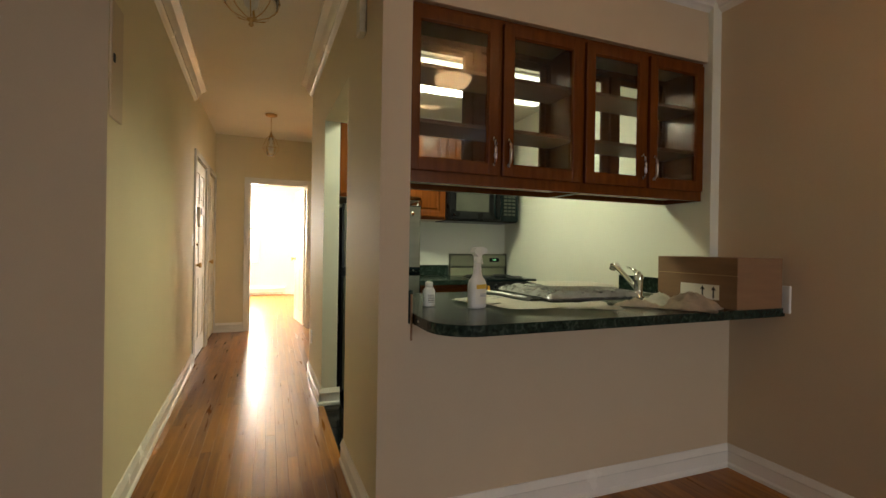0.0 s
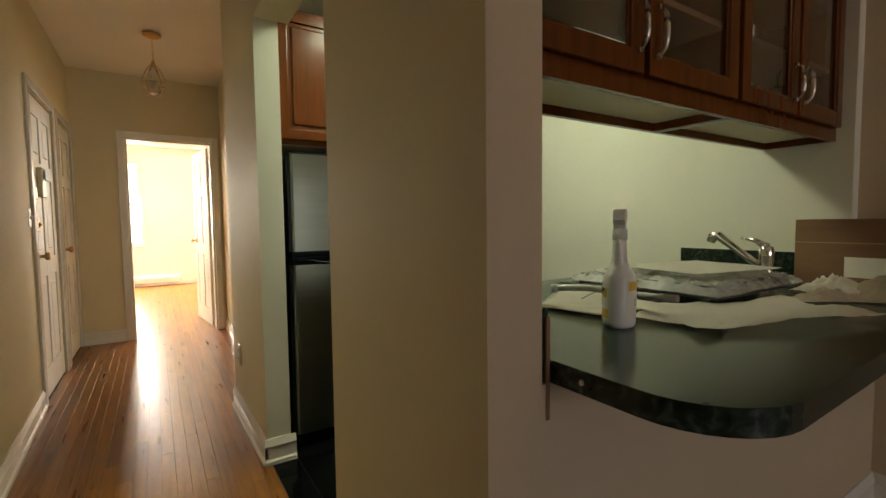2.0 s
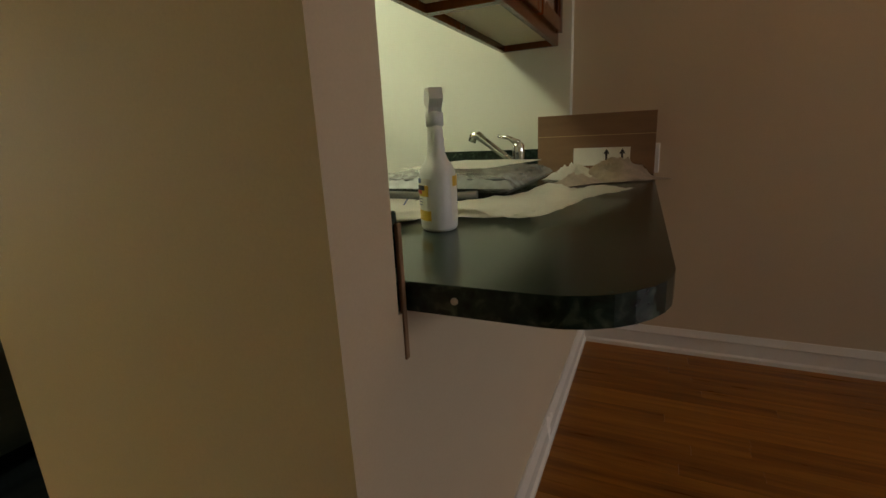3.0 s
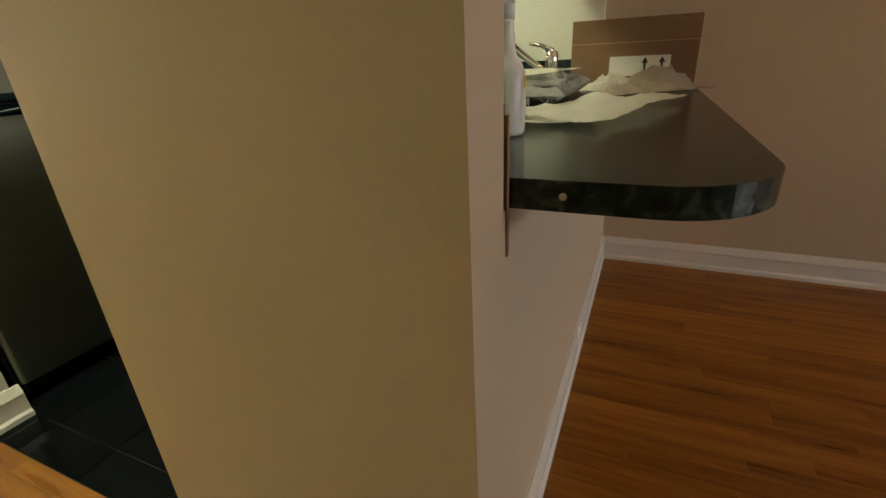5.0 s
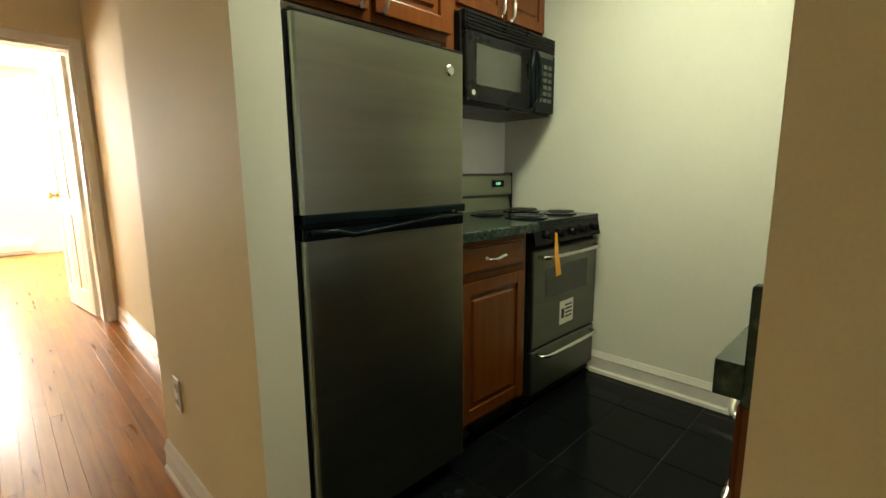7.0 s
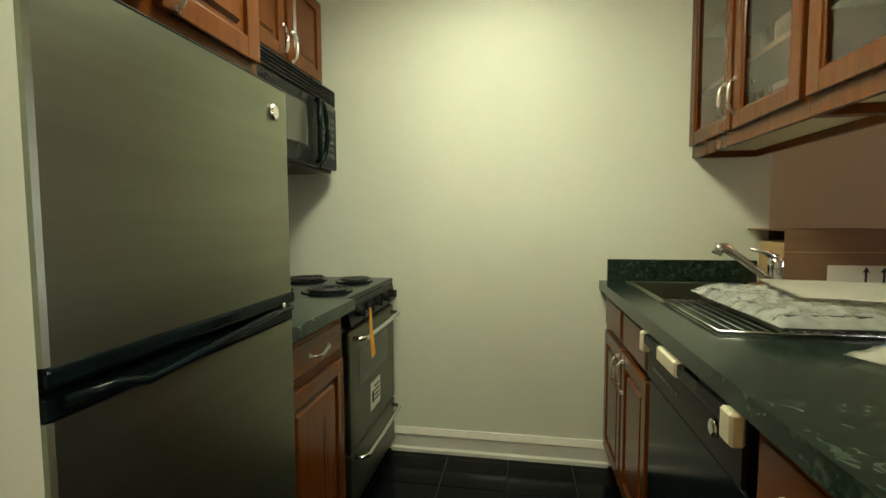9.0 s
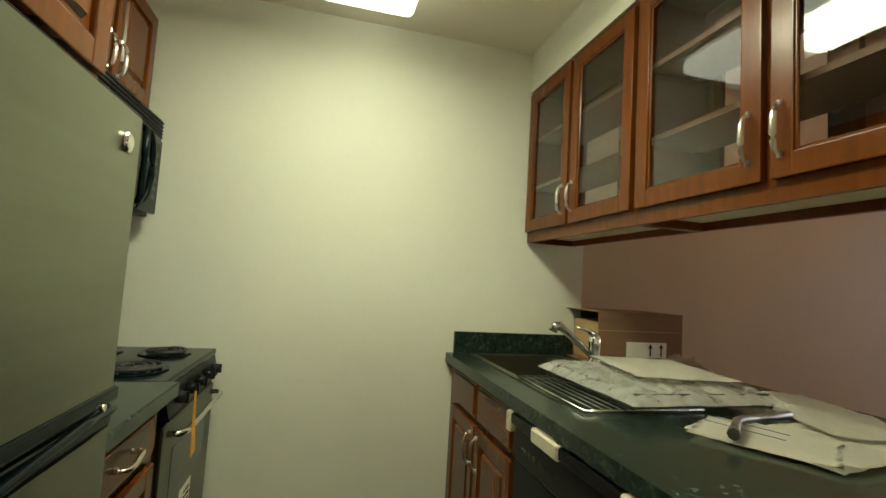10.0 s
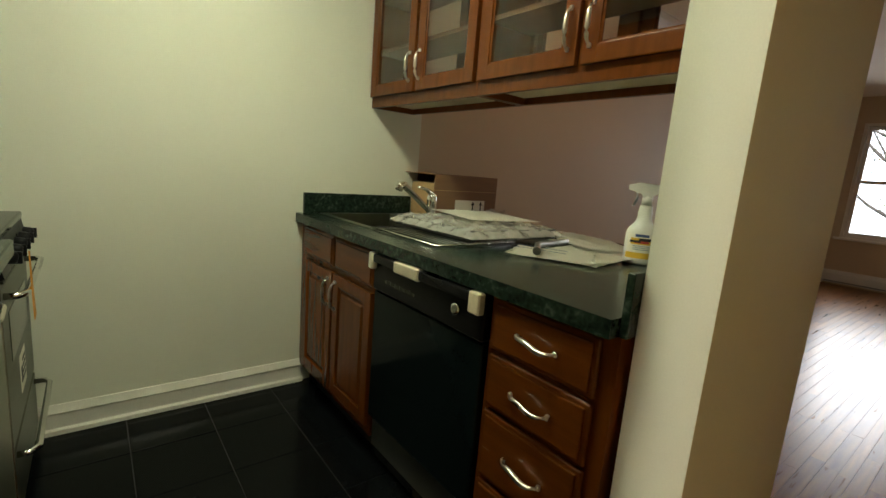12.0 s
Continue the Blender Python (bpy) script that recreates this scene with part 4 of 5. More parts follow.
def upper(x0, x1, z0, z1, yf, label, doors, mounts):
    o = thing("wall_cabinet", ((x0 + x1) / 2, 4.7, z0), label, "cabinet", "upper cabinets on the stove wall")
    part("body", boxed(x0, x1, yf + 0.021, BACK - 0.001, z0, z1), CHERRY, o)
    part("underside", boxed(x0 + 0.02, x1 - 0.02, yf + 0.04, BACK - 0.02, z0 - 0.003, z0), UNDER, o)
    w = (x1 - x0) / doors
    for i in range(doors):
        a, b = x0 + i * w + 0.012, x0 + (i + 1) * w - 0.012
        hx = (b - 0.028) if (i == 0 and doors > 1) else a + 0.028
        raised_door(o, "door", a, b, z0 + 0.025, z1 - 0.02, yf, -1, CHERRY, (hx, z0 + 0.09, True))
    return o


upper(0.690, 1.385, 1.575, 2.262, 4.20, "cherry wall cabinet above the refrigerator", 2, 0)
upper(1.388, 1.712, 1.44, 2.262, 4.50, "narrow cherry wall cabinet beside the microwave", 1, 0)
upper(1.716, 2.42, 1.842, 2.262, 4.50, "short cherry wall cabinet above the microwave", 2, 0)

mw = thing("microwave", (2.1, 4.64, 1.44), "black over-the-range microwave hung under a cabinet", "microwave")
x0, x1, y, z0, z1 = 1.722, 2.450, 4.45, 1.434, 1.836
part("body", boxed(x0, x1, y + 0.03, BACK - 0.002, z0, z1, bev=0.006), BLACK, mw)
part("door", boxed(x0 + 0.004, 2.258, y, y + 0.03, z0 + 0.012, z1 - 0.085, bev=0.006), BLACK, mw)
part("window", boxed(x0 + 0.07, 2.13, y - 0.002, y + 0.001, z0 + 0.09, z1 - 0.135, bev=0.001), MWGLASS, mw, "grey smoked window")
part("control_panel", boxed(2.262, x1 - 0.004, y, y + 0.03, z0 + 0.012, z1 - 0.085, bev=0.006), BLACKGLOSS, mw)
gr = part("vent", boxed(x0 + 0.002, x1 - 0.002, y + 0.008, y + 0.03, z1 - 0.082, z1 - 0.002), BLACK, mw)
for i in range(5):
    part("slat", boxed(x0 + 0.01, x1 - 0.01, y, y + 0.012, z1 - 0.078 + i * 0.015, z1 - 0.070 + i * 0.015, bev=0.002), BLACK, gr)
bm = bmesh.new()
put_tube(bm, [(2.205 + 0.038 * math.cos(a), y - 0.03 * abs(math.cos(a)) ** 0.5 - 0.012, 1.600 + 0.135 * math.sin(a)) for a in [k * math.pi / 16 for k in range(33)]], 0.012, 10, False)
part("handle", bm, BLACKGLOSS, mw, "large oval black handle")
bm = bmesh.new()
put_tube(bm, [(1.77, y, 1.487), (1.77, y - 0.004, 1.487)], 0.012, 14)
part("badge", bm, CHROME, mw)
part("display", boxed(2.288, 2.42, y - 0.001, y + 0.001, 1.725, 1.755), DARKGLASS, mw)
for i in range(3):
    for j in range(6):
        part("key", boxed(2.288 + i * 0.044, 2.323 + i * 0.044, y - 0.0012, y + 0.001, 1.50 + j * 0.034, 1.521 + j * 0.034), DARKGLASS, mw)

bc = thing("base_cabinet", (1.6, 4.5, 0), "cherry base cabinet with one drawer and one door", "cabinet")
part("body", boxed(1.37, 1.83, 4.19, BACK - 0.001, 0.1, 0.868), CHERRY, bc)
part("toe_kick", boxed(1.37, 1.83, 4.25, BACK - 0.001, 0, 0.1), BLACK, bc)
slab_drawer(bc, 1.385, 1.80, 0.734, 0.852, 4.17, -1)
raised_door(bc, "door", 1.385, 1.80, 0.125, 0.708, 4.17, -1, CHERRY)
c2 = thing("small_countertop", (1.6, 4.5, 0.87), "short green marbled countertop between refrigerator and stove", "countertop")
part("slab", boxed(1.352, 1.868, 4.145, BACK - 0.001, 0.868, 0.91, bev=0.004), GREEN, c2)
part("back_splash", boxed(1.352, 1.868, BACK - 0.022, BACK - 0.001, 0.911, 1.01, bev=0.002), GREEN, c2)


def stove():
    x0, x1, y = 1.876, 2.492, 4.18
    o = thing("stove", ((x0 + x1) / 2, 4.5, 0), "stainless and black freestanding coil-top range", "stove")
    part("body", boxed(x0, x1, y + 0.03, BACK - 0.01, 0.02, 0.885), BLACK, o)
    part("cooktop", boxed(x0 - 0.002, x1 + 0.002, y + 0.002, BACK - 0.07, 0.885, 0.908, bev=0.006, seg=2), BLACKGLOSS, o)
    bm = bmesh.new()
    put_prism(bm, [(y + 0.03, 0.79), (y - 0.012, 0.80), (y + 0.006, 0.885), (y + 0.03, 0.885)], "x", x0, x1)
    part("control_panel", bm, BLACK, o)
    for i in range(5):
        x = x0 + 0.08 + i * 0.112
        bm = bmesh.new()
        put_tube(bm, [(x, y - 0.004, 0.845), (x, y - 0.028, 0.842), (x, y - 0.034, 0.841)], [0.021, 0.018, 0.012], 14)
        put_box(bm, x - 0.004, x + 0.004, y - 0.042, y - 0.012, 0.825, 0.86, 0.002)
        part("knob", bm, BLACK, o, "black control knob")
    for i in range(20):
        part("vent_slot", boxed(x0 + 0.05 + i * 0.026, x0 + 0.068 + i * 0.026, y - 0.002, y + 0.03, 0.776, 0.786), INK, o)
    dr = part("oven_door", boxed(x0 + 0.004, x1 - 0.004, y, y + 0.03, 0.30, 0.772, bev=0.006), STOVE_STEEL, o, "stainless oven door")
    part("oven_window", boxed(x0 + 0.11, x1 - 0.11, y - 0.002, y + 0.002, 0.53, 0.68, bev=0.001), DARKGLASS, dr, "dark oven window")
    part("sticker", boxed(2.12, 2.25, y - 0.0015, y + 0.001, 0.37, 0.49), PAPER, dr, "white paper sticker")
    part("print_bar", boxed(2.135, 2.16, y - 0.0025, y - 0.0014, 0.40, 0.45), INK, dr)
    for i in range(4):
        part("print_bar", boxed(2.17, 2.235, y - 0.0025, y - 0.0014, 0.40 + i * 0.02, 0.408 + i * 0.02), INK, dr)
    lo = part("storage_drawer", boxed(x0 + 0.004, x1 - 0.004, y, y + 0.03, 0.07, 0.292, bev=0.006), STOVE_STEEL, o, "stainless storage drawer")
    for par, z in ((dr, 0.742), (lo, 0.268)):
        bm = bmesh.new()
        put_tube(bm, [(x0 + 0.05, y, z), (x0 + 0.05, y - 0.03, z), (x0 + 0.075, y - 0.046, z), (x1 - 0.075, y - 0.046, z), (x1 - 0.05, y - 0.03, z), (x1 - 0.05, y, z)], 0.0095, 10)
        part("handle", bm, CHROME, par, "tubular metal handle")
    bm = bmesh.new()
    put_prism(bm, [(BACK - 0.07, 0.90), (BACK - 0.012, 0.90), (BACK - 0.012, 1.125), (BACK - 0.06, 1.125), (BACK - 0.075, 1.11), (BACK - 0.075, 1.0), (BACK - 0.055, 0.985)], "x", x0, x1)
    bg = part("backguard", bm, STEEL, o, "stainless backguard")
    part("clock", boxed(2.30, 2.41, BACK - 0.0785, BACK - 0.074, 1.045, 1.085), BLACKGLOSS, bg)
    for i in range(3):
        part("digit", boxed(2.335 + i * 0.015, 2.344 + i * 0.015, BACK - 0.0795, BACK - 0.0784, 1.057, 1.074), DISPLAY, bg)
    part("end_trim", boxed(x1 - 0.004, x1 + 0.003, BACK - 0.078, BACK - 0.012, 0.905, 1.13), BLACK, bg)
    for bx, by, r in ((2.03, 4.33, 0.09), (2.34, 4.33, 0.075), (2.03, 4.58, 0.075), (2.34, 4.58, 0.09)):
        bm = bmesh.new()
        put_lathe(bm, (bx, by, 0.908), [(r + 0.012, 0.0), (r + 0.014, 0.004), (r, 0.002)], 28)
        pan = part("drip_pan", bm, BLACKGLOSS, o)
        bm = bmesh.new()
        pts = []
        for k in range(73):
            a = k * math.pi / 12
            rr = 0.02 + (r - 0.022) * k / 72
            pts.append((bx + rr * math.cos(a), by + rr * math.sin(a), 0.921))
        put_tube(bm, pts, 0.0055, 6)
        part("coil", bm, IRON, pan, "dark spiral heating coil")
    tag = thing("hang_tag", (1.97, y - 0.05, 0.80), "orange paper tag hanging from a stove knob", "tag")
    bm = bmesh.new()
    put_prism(bm, [(1.962, 0.86), (1.982, 0.855), (1.998, 0.76), (2.03, 0.655), (1.985, 0.650), (1.968, 0.74)], "y", y - 0.056, y - 0.054)
    part("card", bm, ORANGE, tag)


stove()

edge = single("raw_wall_edge", boxed(0.732, 0.741, BARY - 0.003, BARY + 0.003, 0.80, 0.99, bev=0.001), CARD, (0.735, BARY, 0.87), "brown unpainted strip at the end of the bar", "trim strip")


# ---- loose things on the counter ----
def spray_bottle(x, y, z):
    o = thing("spray_bottle", (x, y, z), "white plastic trigger spray bottle with a yellow label on the counter", "bottle")
    bm = bmesh.new()
    put_lathe(bm, (x, y, z), [(0.040, 0.0), (0.044, 0.005), (0.045, 0.015), (0.045, 0.10), (0.043, 0.115), (0.037, 0.128), (0.028, 0.138), (0.022, 0.150), (0.0195, 0.168), (0.021, 0.176), (0.018, 0.186), (0.019, 0.194), (0.0155, 0.205)], 28, 1.16, 0.84)
    part("bottle", bm, WHITEPL, o)
    bm = bmesh.new()
    put_lathe(bm, (x, y, z), [(0.0175, 0.203), (0.0175, 0.228), (0.013, 0.234)], 18)
    part("collar", bm, WHITEPL, o)
    bm = bmesh.new()
    put_prism(bm, [(x - 0.045, z + 0.252), (x - 0.018, z + 0.238), (x - 0.012, z + 0.228), (x + 0.014, z + 0.228), (x + 0.02, z + 0.240), (x + 0.062, z + 0.252), (x + 0.064, z + 0.268), (x + 0.03, z + 0.278), (x - 0.03, z + 0.274)], "y", y - 0.013, y + 0.013)
    part("spray_head", bm, WHITEPL, o)
    bm = bmesh.new()
    put_tube(bm, [(x + 0.035, y, z + 0.25), (x + 0.032, y, z + 0.225), (x + 0.042, y, z + 0.198)], [0.006, 0.005, 0.004], 8)
    part("trigger", bm, WHITEPL, o)
    for s in (-1, 1):
        def band(nm, z0, z1, half, m, lab="", out=1.012, shift=0.0):
            bm = bmesh.new()
            q = []
            n = 10
            for zz in (z0, z1):
                row = []
                for k in range(n + 1):
                    a = s * (math.pi / 2) + shift + half * (2 * k / n - 1)
                    row.append(bm.verts.new((x + 0.045 * 1.16 * out * math.cos(a), y + 0.045 * 0.84 * out * math.sin(a), z + zz)))
                q.append(row)
            for k in range(n):
                bm.faces.new((q[0][k], q[0][k + 1], q[1][k + 1], q[1][k]))
            part(nm, bm, m, o, lab)
        band("label", 0.02, 0.105, 1.0, PAPER, "white label")
        if s > 0:
            band("label_band", 0.022, 0.042, 1.0, YELLOW, "yellow label band", 1.02)
            band("label_band", 0.070, 0.092, 0.8, YELLOW, "yellow label splash", 1.02, 0.1)
            band("label_band", 0.074, 0.082, 0.45, RED, "red label flash", 1.03)
            band("print_bar", 0.082, 0.092, 0.42, INK, "", 1.035, 0.25)
            band("print_bar", 0.076, 0.084, 0.35, INK, "", 1.04, -0.4)
            band("label_band", 0.096, 0.105, 0.42, BLUE, "dark blue label patch", 1.03)
        if s < 0:
            band("label_band", 0.088, 0.108, 0.9, YELLOW, "orange label top", 1.025)
        for i in range(3):
            band("print_bar", 0.052 + i * 0.006, 0.0535 + i * 0.006, 0.5, BLUE, "", 1.03)
    o.rotation_euler = (0, 0, radians(32))
    return o


spray_bottle(1.080, 2.477, 0.911)
sm = thing("pill_bottle", (0.885, 2.585, 0.911), "small white plastic bottle with cap on the counter", "bottle")
bm = bmesh.new()
put_lathe(bm, (0.885, 2.585, 0.911), [(0.026, 0.0), (0.028, 0.004), (0.028, 0.07), (0.022, 0.082), (0.016, 0.088)], 22)
part("bottle", bm, WHITEPL, sm)
bm = bmesh.new()
put_lathe(bm, (0.885, 2.585, 0.911), [(0.0175, 0.087), (0.0175, 0.108), (0.014, 0.112)], 18)
part("cap", bm, WHITEPL, sm)
bm = bmesh.new()
for i in range(5):
    put_box(bm, 0.87, 0.90, 2.5555, 2.5570, 0.93 + i * 0.008, 0.933 + i * 0.008)
part("print_bars", bm, INK, sm)

# cardboard box, open towards the kitchen
cb = thing("cardboard_box", (2.34, 2.33, 0.911), "brown cardboard box lying open on the bar", "box")
X0, X1, Y0, Y1, Z0, Z1 = 2.225, 2.54, 2.075, 2.535, 0.911, 1.155
t = 0.004
for q in ((X0, X0 + t, Y0, Y1, Z0, Z1), (X1 - t, X1, Y0, Y1, Z0, Z1), (X0 + t, X1 - t, Y0, Y0 + t, Z0, Z1),
          (X0 + t, X1 - t, Y0 + t, Y1, Z0, Z0 + t), (X0 + t, X1 - t, Y0 + t, Y1, Z1 - t, Z1)):
    part("panel", boxed(*q, bev=0.001), CARD, cb)
part("inner_pack", boxed(X0 + 0.03, X1 - 0.03, Y0 + 0.05, Y1 - 0.04, Z0 + 0.005, Z1 - 0.05, bev=0.02, seg=2), CARD_IN, cb, "pale cardboard insert")
part("fold_line", boxed(X0 - 0.0006, X0, Y0, Y1, 1.068, 1.071), CARD_IN, cb)
lb = part("shipping_label", boxed(X0 - 0.001, X0 + 0.0005, 2.165, 2.385, 0.948, 1.020), PAPER, cb, "white shipping label")
for yc in (2.195, 2.255):
    bm = bmesh.new()
    put_box(bm, X0 - 0.0018, X0 - 0.0009, yc - 0.004, yc + 0.004, 0.956, 0.996)
    put_prism(bm, [(yc - 0.012, 0.994), (yc, 1.014), (yc + 0.012, 0.994)], "x", X0 - 0.0018, X0 - 0.0009)
    part("arrow", bm, INK, lb, "printed up arrow")


def sheet(name, cx, cy, z, lx, ly, rot, amp, seed, material, label, cat, group="", n=16, thick=0.0012, lift=0.0):
    """A loose sheet with waves, resting at z."""
    rng = random.Random(seed)
    off = Vector((rng.uniform(0, 50), rng.uniform(0, 50), 0))
    bm = bmesh.new()
    ca, sa = math.cos(radians(rot)), math.sin(radians(rot))
    g = []
    for i in range(n + 1):
        row = []
        for j in range(n + 1):
            u, v = i / n - 0.5, j / n - 0.5
            h = amp * (0.5 + 0.5 * noise.noise(Vector((u * 3, v * 3, 0)) + off)) + 0.3 * amp * abs(noise.noise(Vector((u * 9, v * 9, 3)) + off))
            h += lift * max(0, abs(u) - 0.3)
            edge = 1 + 0.05 * noise.noise(Vector((u * 6, v * 6, 9)) + off)
            row.append(bm.verts.new((cx + (u * lx * ca - v * ly * sa) * edge, cy + (u * lx * sa + v * ly * ca) * edge, z + max(0.0005, h))))
        g.append(row)
    for i in range(n):
        for j in range(n):
            f = bm.faces.new((g[i][j], g[i + 1][j], g[i + 1][j + 1], g[i][j + 1]))
            f.smooth = True
    bmesh.ops.solidify(bm, geom=list(bm.faces), thickness=thick)
    return single(name, bm, material, (cx, cy, z), label, cat, group)


def crumple(name, cx, cy, z, lx, ly, h, rot, seed, material, label, cat, n=26):
    """A heap of crumpled cloth."""
    rng = random.Random(seed)
    off = Vector((rng.uniform(0, 50), rng.uniform(0, 50), 0))
    bm = bmesh.new()
    ca, sa = math.cos(radians(rot)), math.sin(radians(rot))
    g = []
    for i in range(n + 1):
        row = []
        for j in range(n + 1):
            u, v = 2 * i / n - 1, 2 * j / n - 1
            p = Vector((u * 1.6, v * 1.6, 0)) + off
            ridge = 0.65 * (1 - abs(noise.noise(p * 1.5))) ** 3 + 0.35 * (0.5 + 0.5 * noise.noise(p * 2.6 + Vector((3, 1, 4))))
            fall = max(0.0, 1 - (u * u + v * v) ** 0.7)
            wob = 1 + 0.25 * noise.noise(p * 1.1 + Vector((7, 3, 1)))
            hh = h * fall * (0.25 + 0.75 * ridge) + 0.004 * ridge
            x, y = u * lx / 2 * wob, v * ly / 2 * wob
            row.append(bm.verts.new((cx + x * ca - y * sa, cy + x * sa + y * ca, z + max(0.0015, hh))))
        g.append(row)
    for i in range(n):
        for j in range(n):
            f = bm.faces.new((g[i][j], g[i + 1][j], g[i + 1][j + 1], g[i][j + 1]))
            f.smooth = True
    bmesh.ops.solidify(bm, geom=list(bm.faces), thickness=0.0015)
    return single(name, bm, material, (cx, cy, z), label, cat)


TOPZ = 0.912
sheet("paper_towel", 1.42, 2.335, TOPZ, 0.52, 0.26, -20, 0.030, 4, PAPER, "crinkled white paper towel lying across the bar", "paper", n=24)
sheet("paper_towel", 1.27, 2.43, TOPZ + 0.003, 0.24, 0.20, 20, 0.012, 9, PAPER, "folded white paper towel beside the spray bottle", "paper")
for i, (cx, cy, r, ln) in enumerate(((1.27, 2.70, 24, 0.30), (1.22, 2.68, 12, 0.28), (1.25, 2.73, 33, 0.28), (1.20, 2.62, 5, 0.26))):
    sheet("paper_sheet", cx, cy, TOPZ + 0.003 * i, ln, 0.21, r, 0.005, 20 + i, PAPER, "loose white printed sheet on the counter", "paper", "papers on the counter", lift=0.02 if i > 1 else 0)
for i, (dx, rot) in enumerate(((0.0, 24), (0.05, 24))):
    bm = bmesh.new()
    ca, sa = math.cos(radians(rot)), math.sin(radians(rot))
    ax, ay = 1.33 - 0.03 * i, 2.69 + dx
    pts = [(ax - 0.09 * ca, ay - 0.09 * sa), (ax + 0.09 * ca, ay + 0.09 * sa), (ax + 0.09 * ca - 0.004 * sa, ay + 0.09 * sa + 0.004 * ca), (ax - 0.09 * ca - 0.004 * sa, ay - 0.09 * sa + 0.004 * ca)]
    put_prism(bm, pts, "z", TOPZ + 0.0165, TOPZ + 0.0172)
    single("printed_line", bm, BLUE, (ax, ay, TOPZ + 0.0165), "blue printed line on a paper sheet", "print")
hose = thing("metal_hose", (1.3, 2.66, TOPZ + 0.018), "short curved braided metal hose lying on papers", "hose")
bm = bmesh.new()
hp = [(1.235, 2.835), (1.262, 2.80), (1.30, 2.755), (1.33, 2.70), (1.352, 2.64), (1.365, 2.575), (1.37, 2.50)]
put_tube(bm, [(a, b, TOPZ + 0.030 + 0.006 * math.sin(i)) for i, (a, b) in enumerate(hp)], 0.0105, 10)
part("braid", bm, ALU, hose)
bm = bmesh.new()
put_tube(bm, [(1.228, 2.842, TOPZ + 0.03), (1.242, 2.826, TOPZ + 0.031)], 0.014, 8)
part("end_nut", bm, ALU, hose)


def wire_rack():
    o = thing("wire_rack", (1.74, 2.9, TOPZ), "chrome wire oven rack lying on the counter", "rack")
    a, b, c, d = 1.50, 1.945, 2.66, 3.05
    z = TOPZ + 0.006
    bm = bmesh.new()
    put_tube(bm, [(a, c, z), (b, c, z), (b, d, z), (a, d, z), (a, c, z)], 0.004, 6)
    part("rim", bm, CHROME, o)
    for i in range(13):
        y = c + 0.03 + i * (d - c - 0.06) / 12
        bm = bmesh.new()
        put_tube(bm, [(a, y, z + 0.004), (b, y, z + 0.004)], 0.0015, 5)
        part("wire", bm, ALU, o)


wire_rack()
pk = thing("wrapped_grates", (1.7, 2.65, TOPZ + 0.014), "grates wrapped in clear plastic with paper on top", "package")
a, b, c, d, zb = 1.43, 1.99, 2.42, 2.95, TOPZ + 0.014
for i in range(9):
    x = a + 0.04 + i * (b - a - 0.08) / 8
    part("grate_bar", boxed(x - 0.006, x + 0.006, c + 0.03, d - 0.03, zb + 0.008, zb + 0.046, bev=0.002), IRON, pk)
for y in (c + 0.03, (c + d) / 2, d - 0.03):
    part("cross_bar", boxed(a + 0.03, b - 0.03, y - 0.006, y + 0.006, zb + 0.004, zb + 0.02, bev=0.002), IRON, pk)
bm = bmesh.new()
n = 40
for side in (0, 1):
    g = []
    for i in range(n + 1):
        row = []
        for j in range(n + 1):
            u, v = 2 * i / n - 1, 2 * j / n - 1
            r = max(abs(u), abs(v))
            p = Vector((u * 6, v * 6, side * 9))
            bulge = (1 - r ** 8)
            zz = zb + 0.022 + (1 if side else -1) * ((0.034 if side else 0.022) * bulge) + 0.014 * noise.noise(p * 1.4) * (1 if side else 0.2) * bulge + 0.007 * noise.noise(p * 3.7) * bulge
            w = 1 + 0.03 * noise.noise(p * 0.7)
            row.append(bm.verts.new(((a + b) / 2 + u * (b - a) / 2 * w, (c + d) / 2 + v * (d - c) / 2 * w, min(zb + 0.068, max(zb - 0.001, zz)))))
        g.append(row)
    for i in range(n):
        for j in range(n):
            f = bm.faces.new((g[i][j], g[i + 1][j], g[i + 1][j + 1], g[i][j + 1]))
            f.smooth = True
part("plastic_wrap", bm, WRAP, pk, "crinkled clear plastic wrap")
sheet("paper_sheet", 1.72, 2.64, zb + 0.069, 0.40, 0.33, -12, 0.007, 31, PAPER, "white paper sheet on the wrapped grates", "paper", "papers on the counter")
crumple("rag", 2.08, 2.20, TOPZ, 0.30, 0.25, 0.10, 30, 41, CLOTH, "crumpled beige rag on the bar", "cloth")
crumple("rag", 2.06, 2.36, TOPZ, 0.20, 0.17, 0.075, 80, 43, PAPER, "crumpled white paper towel beside the box", "paper")
crumple("glove", 1.87, 2.32, TOPZ, 0.22, 0.11, 0.045, -35, 47, CLOTH, "limp beige work glove on the bar", "glove")

# ---- floors ----
floor = structure("floor", boxed(-2.75, 3.05, SOUTH - 0.15, 2.40, -0.10, -0.012), mat("subfloor", (0.05, 0.03, 0.02), 0.9), "orange oak strip floor, glossy and worn", "floor")
SUB = floor.data.materials[0]
floor_h = structure("floor_hall", boxed(HL - 0.2, HX, 2.40, 7.44, -0.10, -0.012), SUB, "orange oak strip floor in the hall, glossy", "floor")
structure("floor_under_kitchen", boxed(HX, 2.7, 2.40, 5.0, -0.10, -0.02), SUB, "dark underlay", "floor")
structure("floor_recess_under", boxed(HX, 1.06, 5.0, 7.44, -0.10, -0.013), SUB, "dark underlay", "floor")
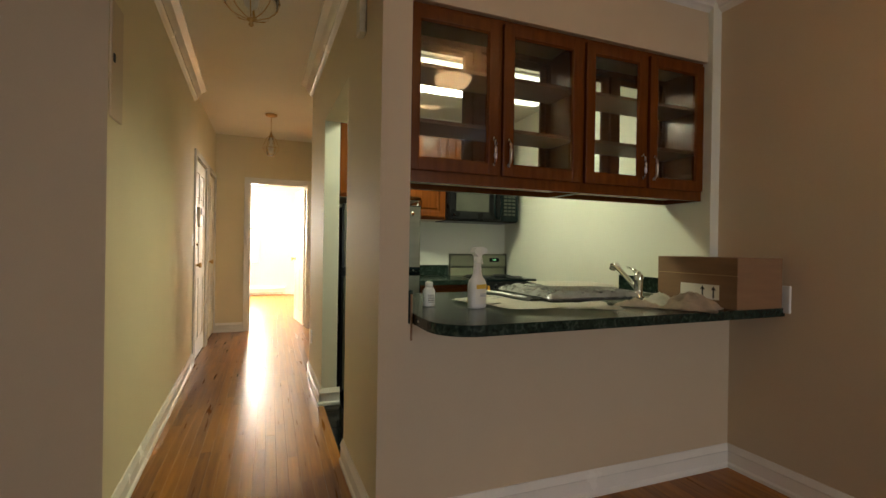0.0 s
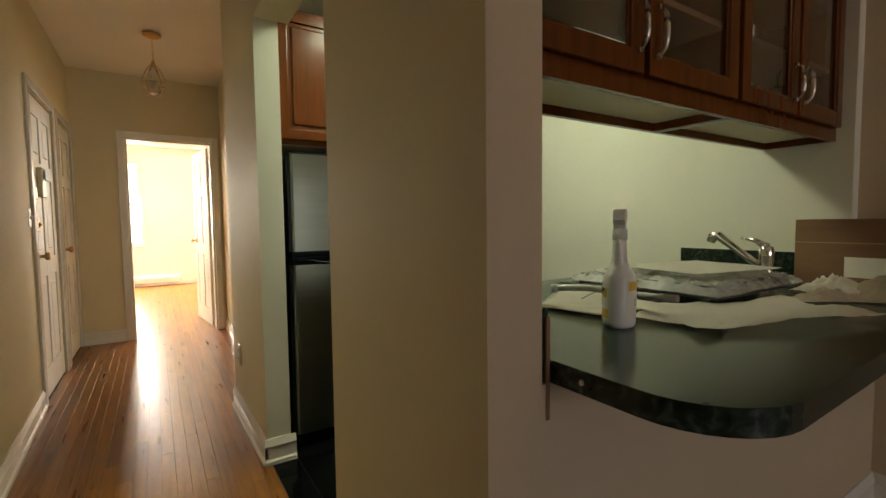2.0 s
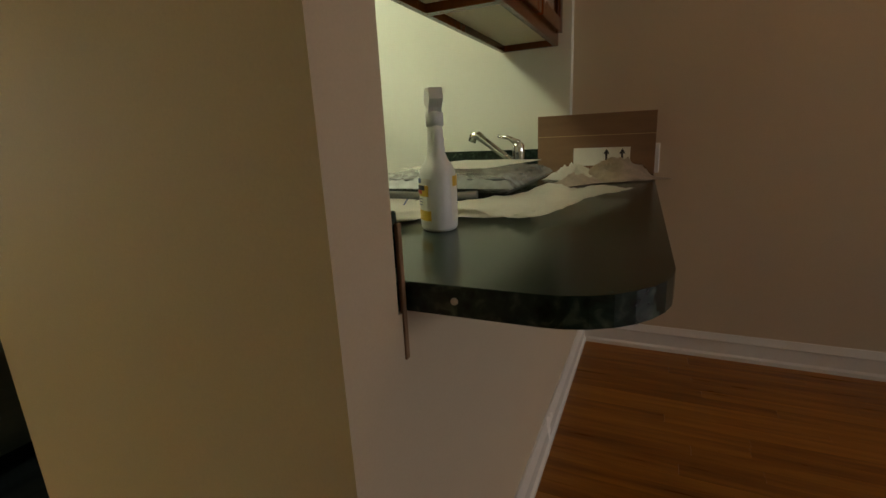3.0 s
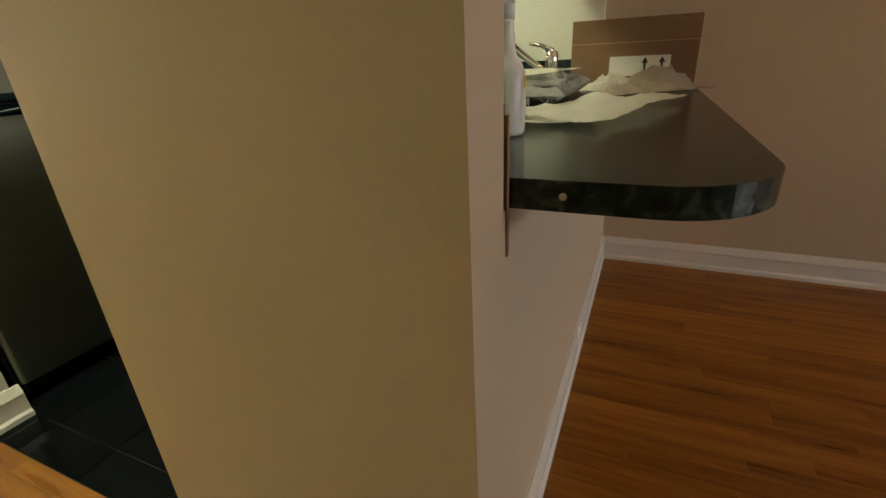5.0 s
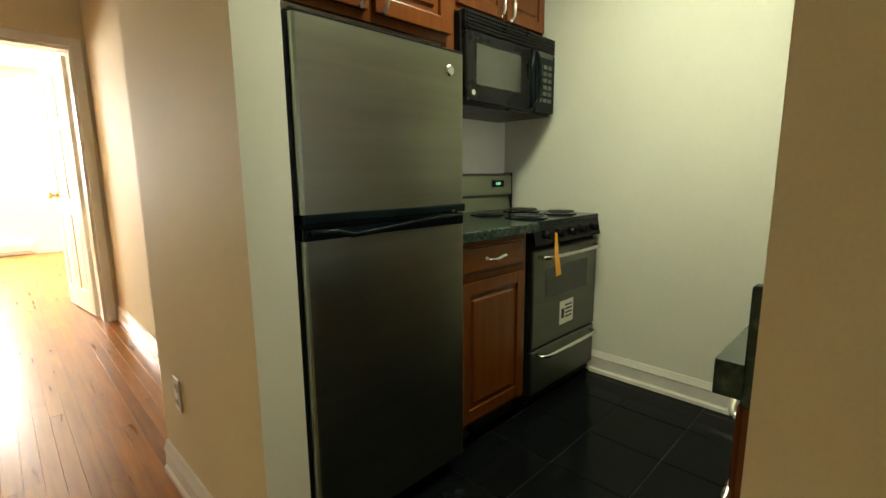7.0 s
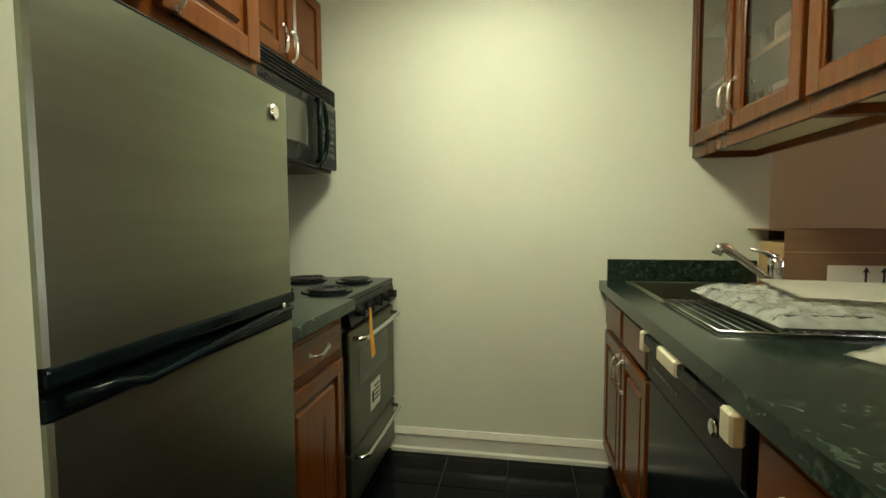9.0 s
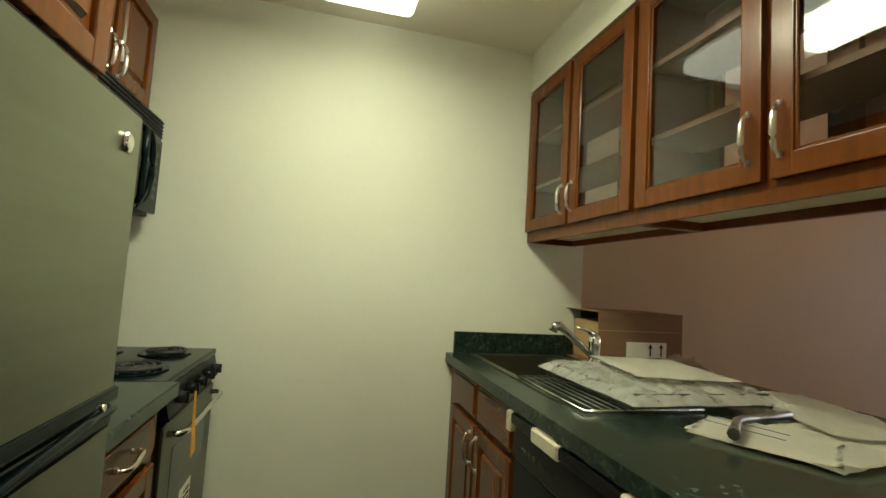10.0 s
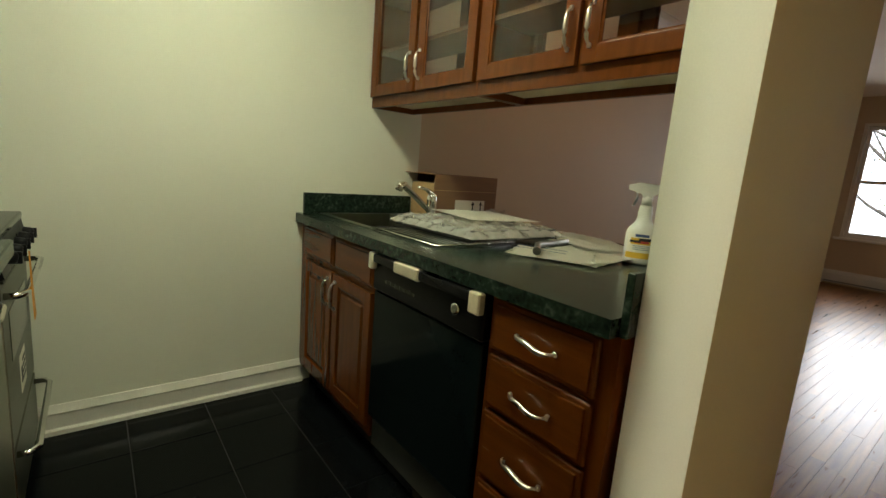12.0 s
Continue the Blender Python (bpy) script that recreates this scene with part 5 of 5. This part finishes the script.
floor_l = structure("floor_corner_under", boxed(-2.75, HL - 0.2, 2.40, NORTH + 0.15, -0.10, -0.013), SUB, "dark underlay", "floor")
floor_b = structure("floor_bedroom", boxed(-1.9, 3.05, 7.44, FAR + 0.15, -0.10, -0.012), SUB, "pale glare on an oak strip floor", "floor")
W = 0.057
rng = random.Random(11)


def plank_box(bm, x0, x1, y0, y1, top):
    """A strip with eased long edges."""
    e = 0.0007
    pts = [(x0, -0.012), (x1, -0.012), (x1, top - e), (x1 - e, top), (x0 + e, top), (x0, top - e)]
    lo, hi = [bm.verts.new((p[0], y0, p[1])) for p in pts], [bm.verts.new((p[0], y1, p[1])) for p in pts]
    bm.faces.new(lo)
    bm.faces.new(list(reversed(hi)))
    for k in range(6):
        bm.faces.new((lo[k], hi[k], hi[(k + 1) % 6], lo[(k + 1) % 6]))


def lay(x0, x1, y0, y1, parent, as_parts, joined):
    x = x0
    while x < x1 - 0.004:
        xe = min(x + W - 0.0004, x1)
        y = y0
        first = True
        while y < y1 - 0.01:
            ln = rng.uniform(0.3, 1.1) if first else rng.uniform(0.7, 1.5)
            first = False
            ye = min(y + ln, y1)
            if y1 - ye < 0.15:
                ye = y1
            top = rng.uniform(-0.0002, 0.0)
            if as_parts:
                bm = bmesh.new()
                plank_box(bm, x, xe, y, ye - 0.0005, top)
                o = finish("plank", bm, OAK_PART, (0, 0, 0))
                o.parent = parent
            else:
                plank_box(joined, x, xe, y, ye - 0.0005, top)
            y = ye
        x += W


lay(HL, HX, 2.40, 7.44, floor_h, True, None)
lay(HX, LX, 0.9, 2.40, floor, True, None)
rest = bmesh.new()
lay(HX, REC, STUBEND, 7.44, None, False, rest)
lay(-2.6, HX, SOUTH, 2.40, None, False, rest)
lay(HX, LX, SOUTH, 0.9, None, False, rest)
lay(-2.6, HL, 2.40, NORTH, None, False, rest)
lay(-1.75, 2.9, 7.44, FAR, None, False, rest)
q = finish("planks_beyond", rest, OAK_REST, (0, 0, 0))
q.parent = floor
q["kind"] = "stuff"

kf = structure("floor_kitchen", boxed(HX + 0.001, KX, 2.5, BACK, -0.02, -0.004), GROUT, "glossy black tile floor in the kitchen", "floor")
TS = 0.305


def tile_mesh(w, d):
    bm = bmesh.new()
    put_box(bm, 0, w, 0, d, -0.006, 0.0, 0.0015)
    me = bpy.data.meshes.new("tile")
    bm.to_mesh(me)
    bm.free()
    me.materials.append(TILE)
    return me


meshes = {}
xs = [HX + 0.002, 0.70] + [0.70 + TS * k for k in range(1, 6)] + [KX]
ys = [2.52] + [2.68 + TS * k for k in range(0, 7)] + [BACK]
for a, b in zip(xs, xs[1:]):
    for c, d in zip(ys, ys[1:]):
        w, h = round(b - a - 0.004, 3), round(d - c - 0.004, 3)
        if a < 0.7 and (d < 3.12 or c > 4.0):
            continue
        if w < 0.02 or h < 0.02:
            continue
        if (w, h) not in meshes:
            meshes[(w, h)] = tile_mesh(w, h)
        o = new("tile", meshes[(w, h)])
        o.location = (a + 0.002, c + 0.002, rng.uniform(-0.0005, 0.0004))
        o.parent = kf
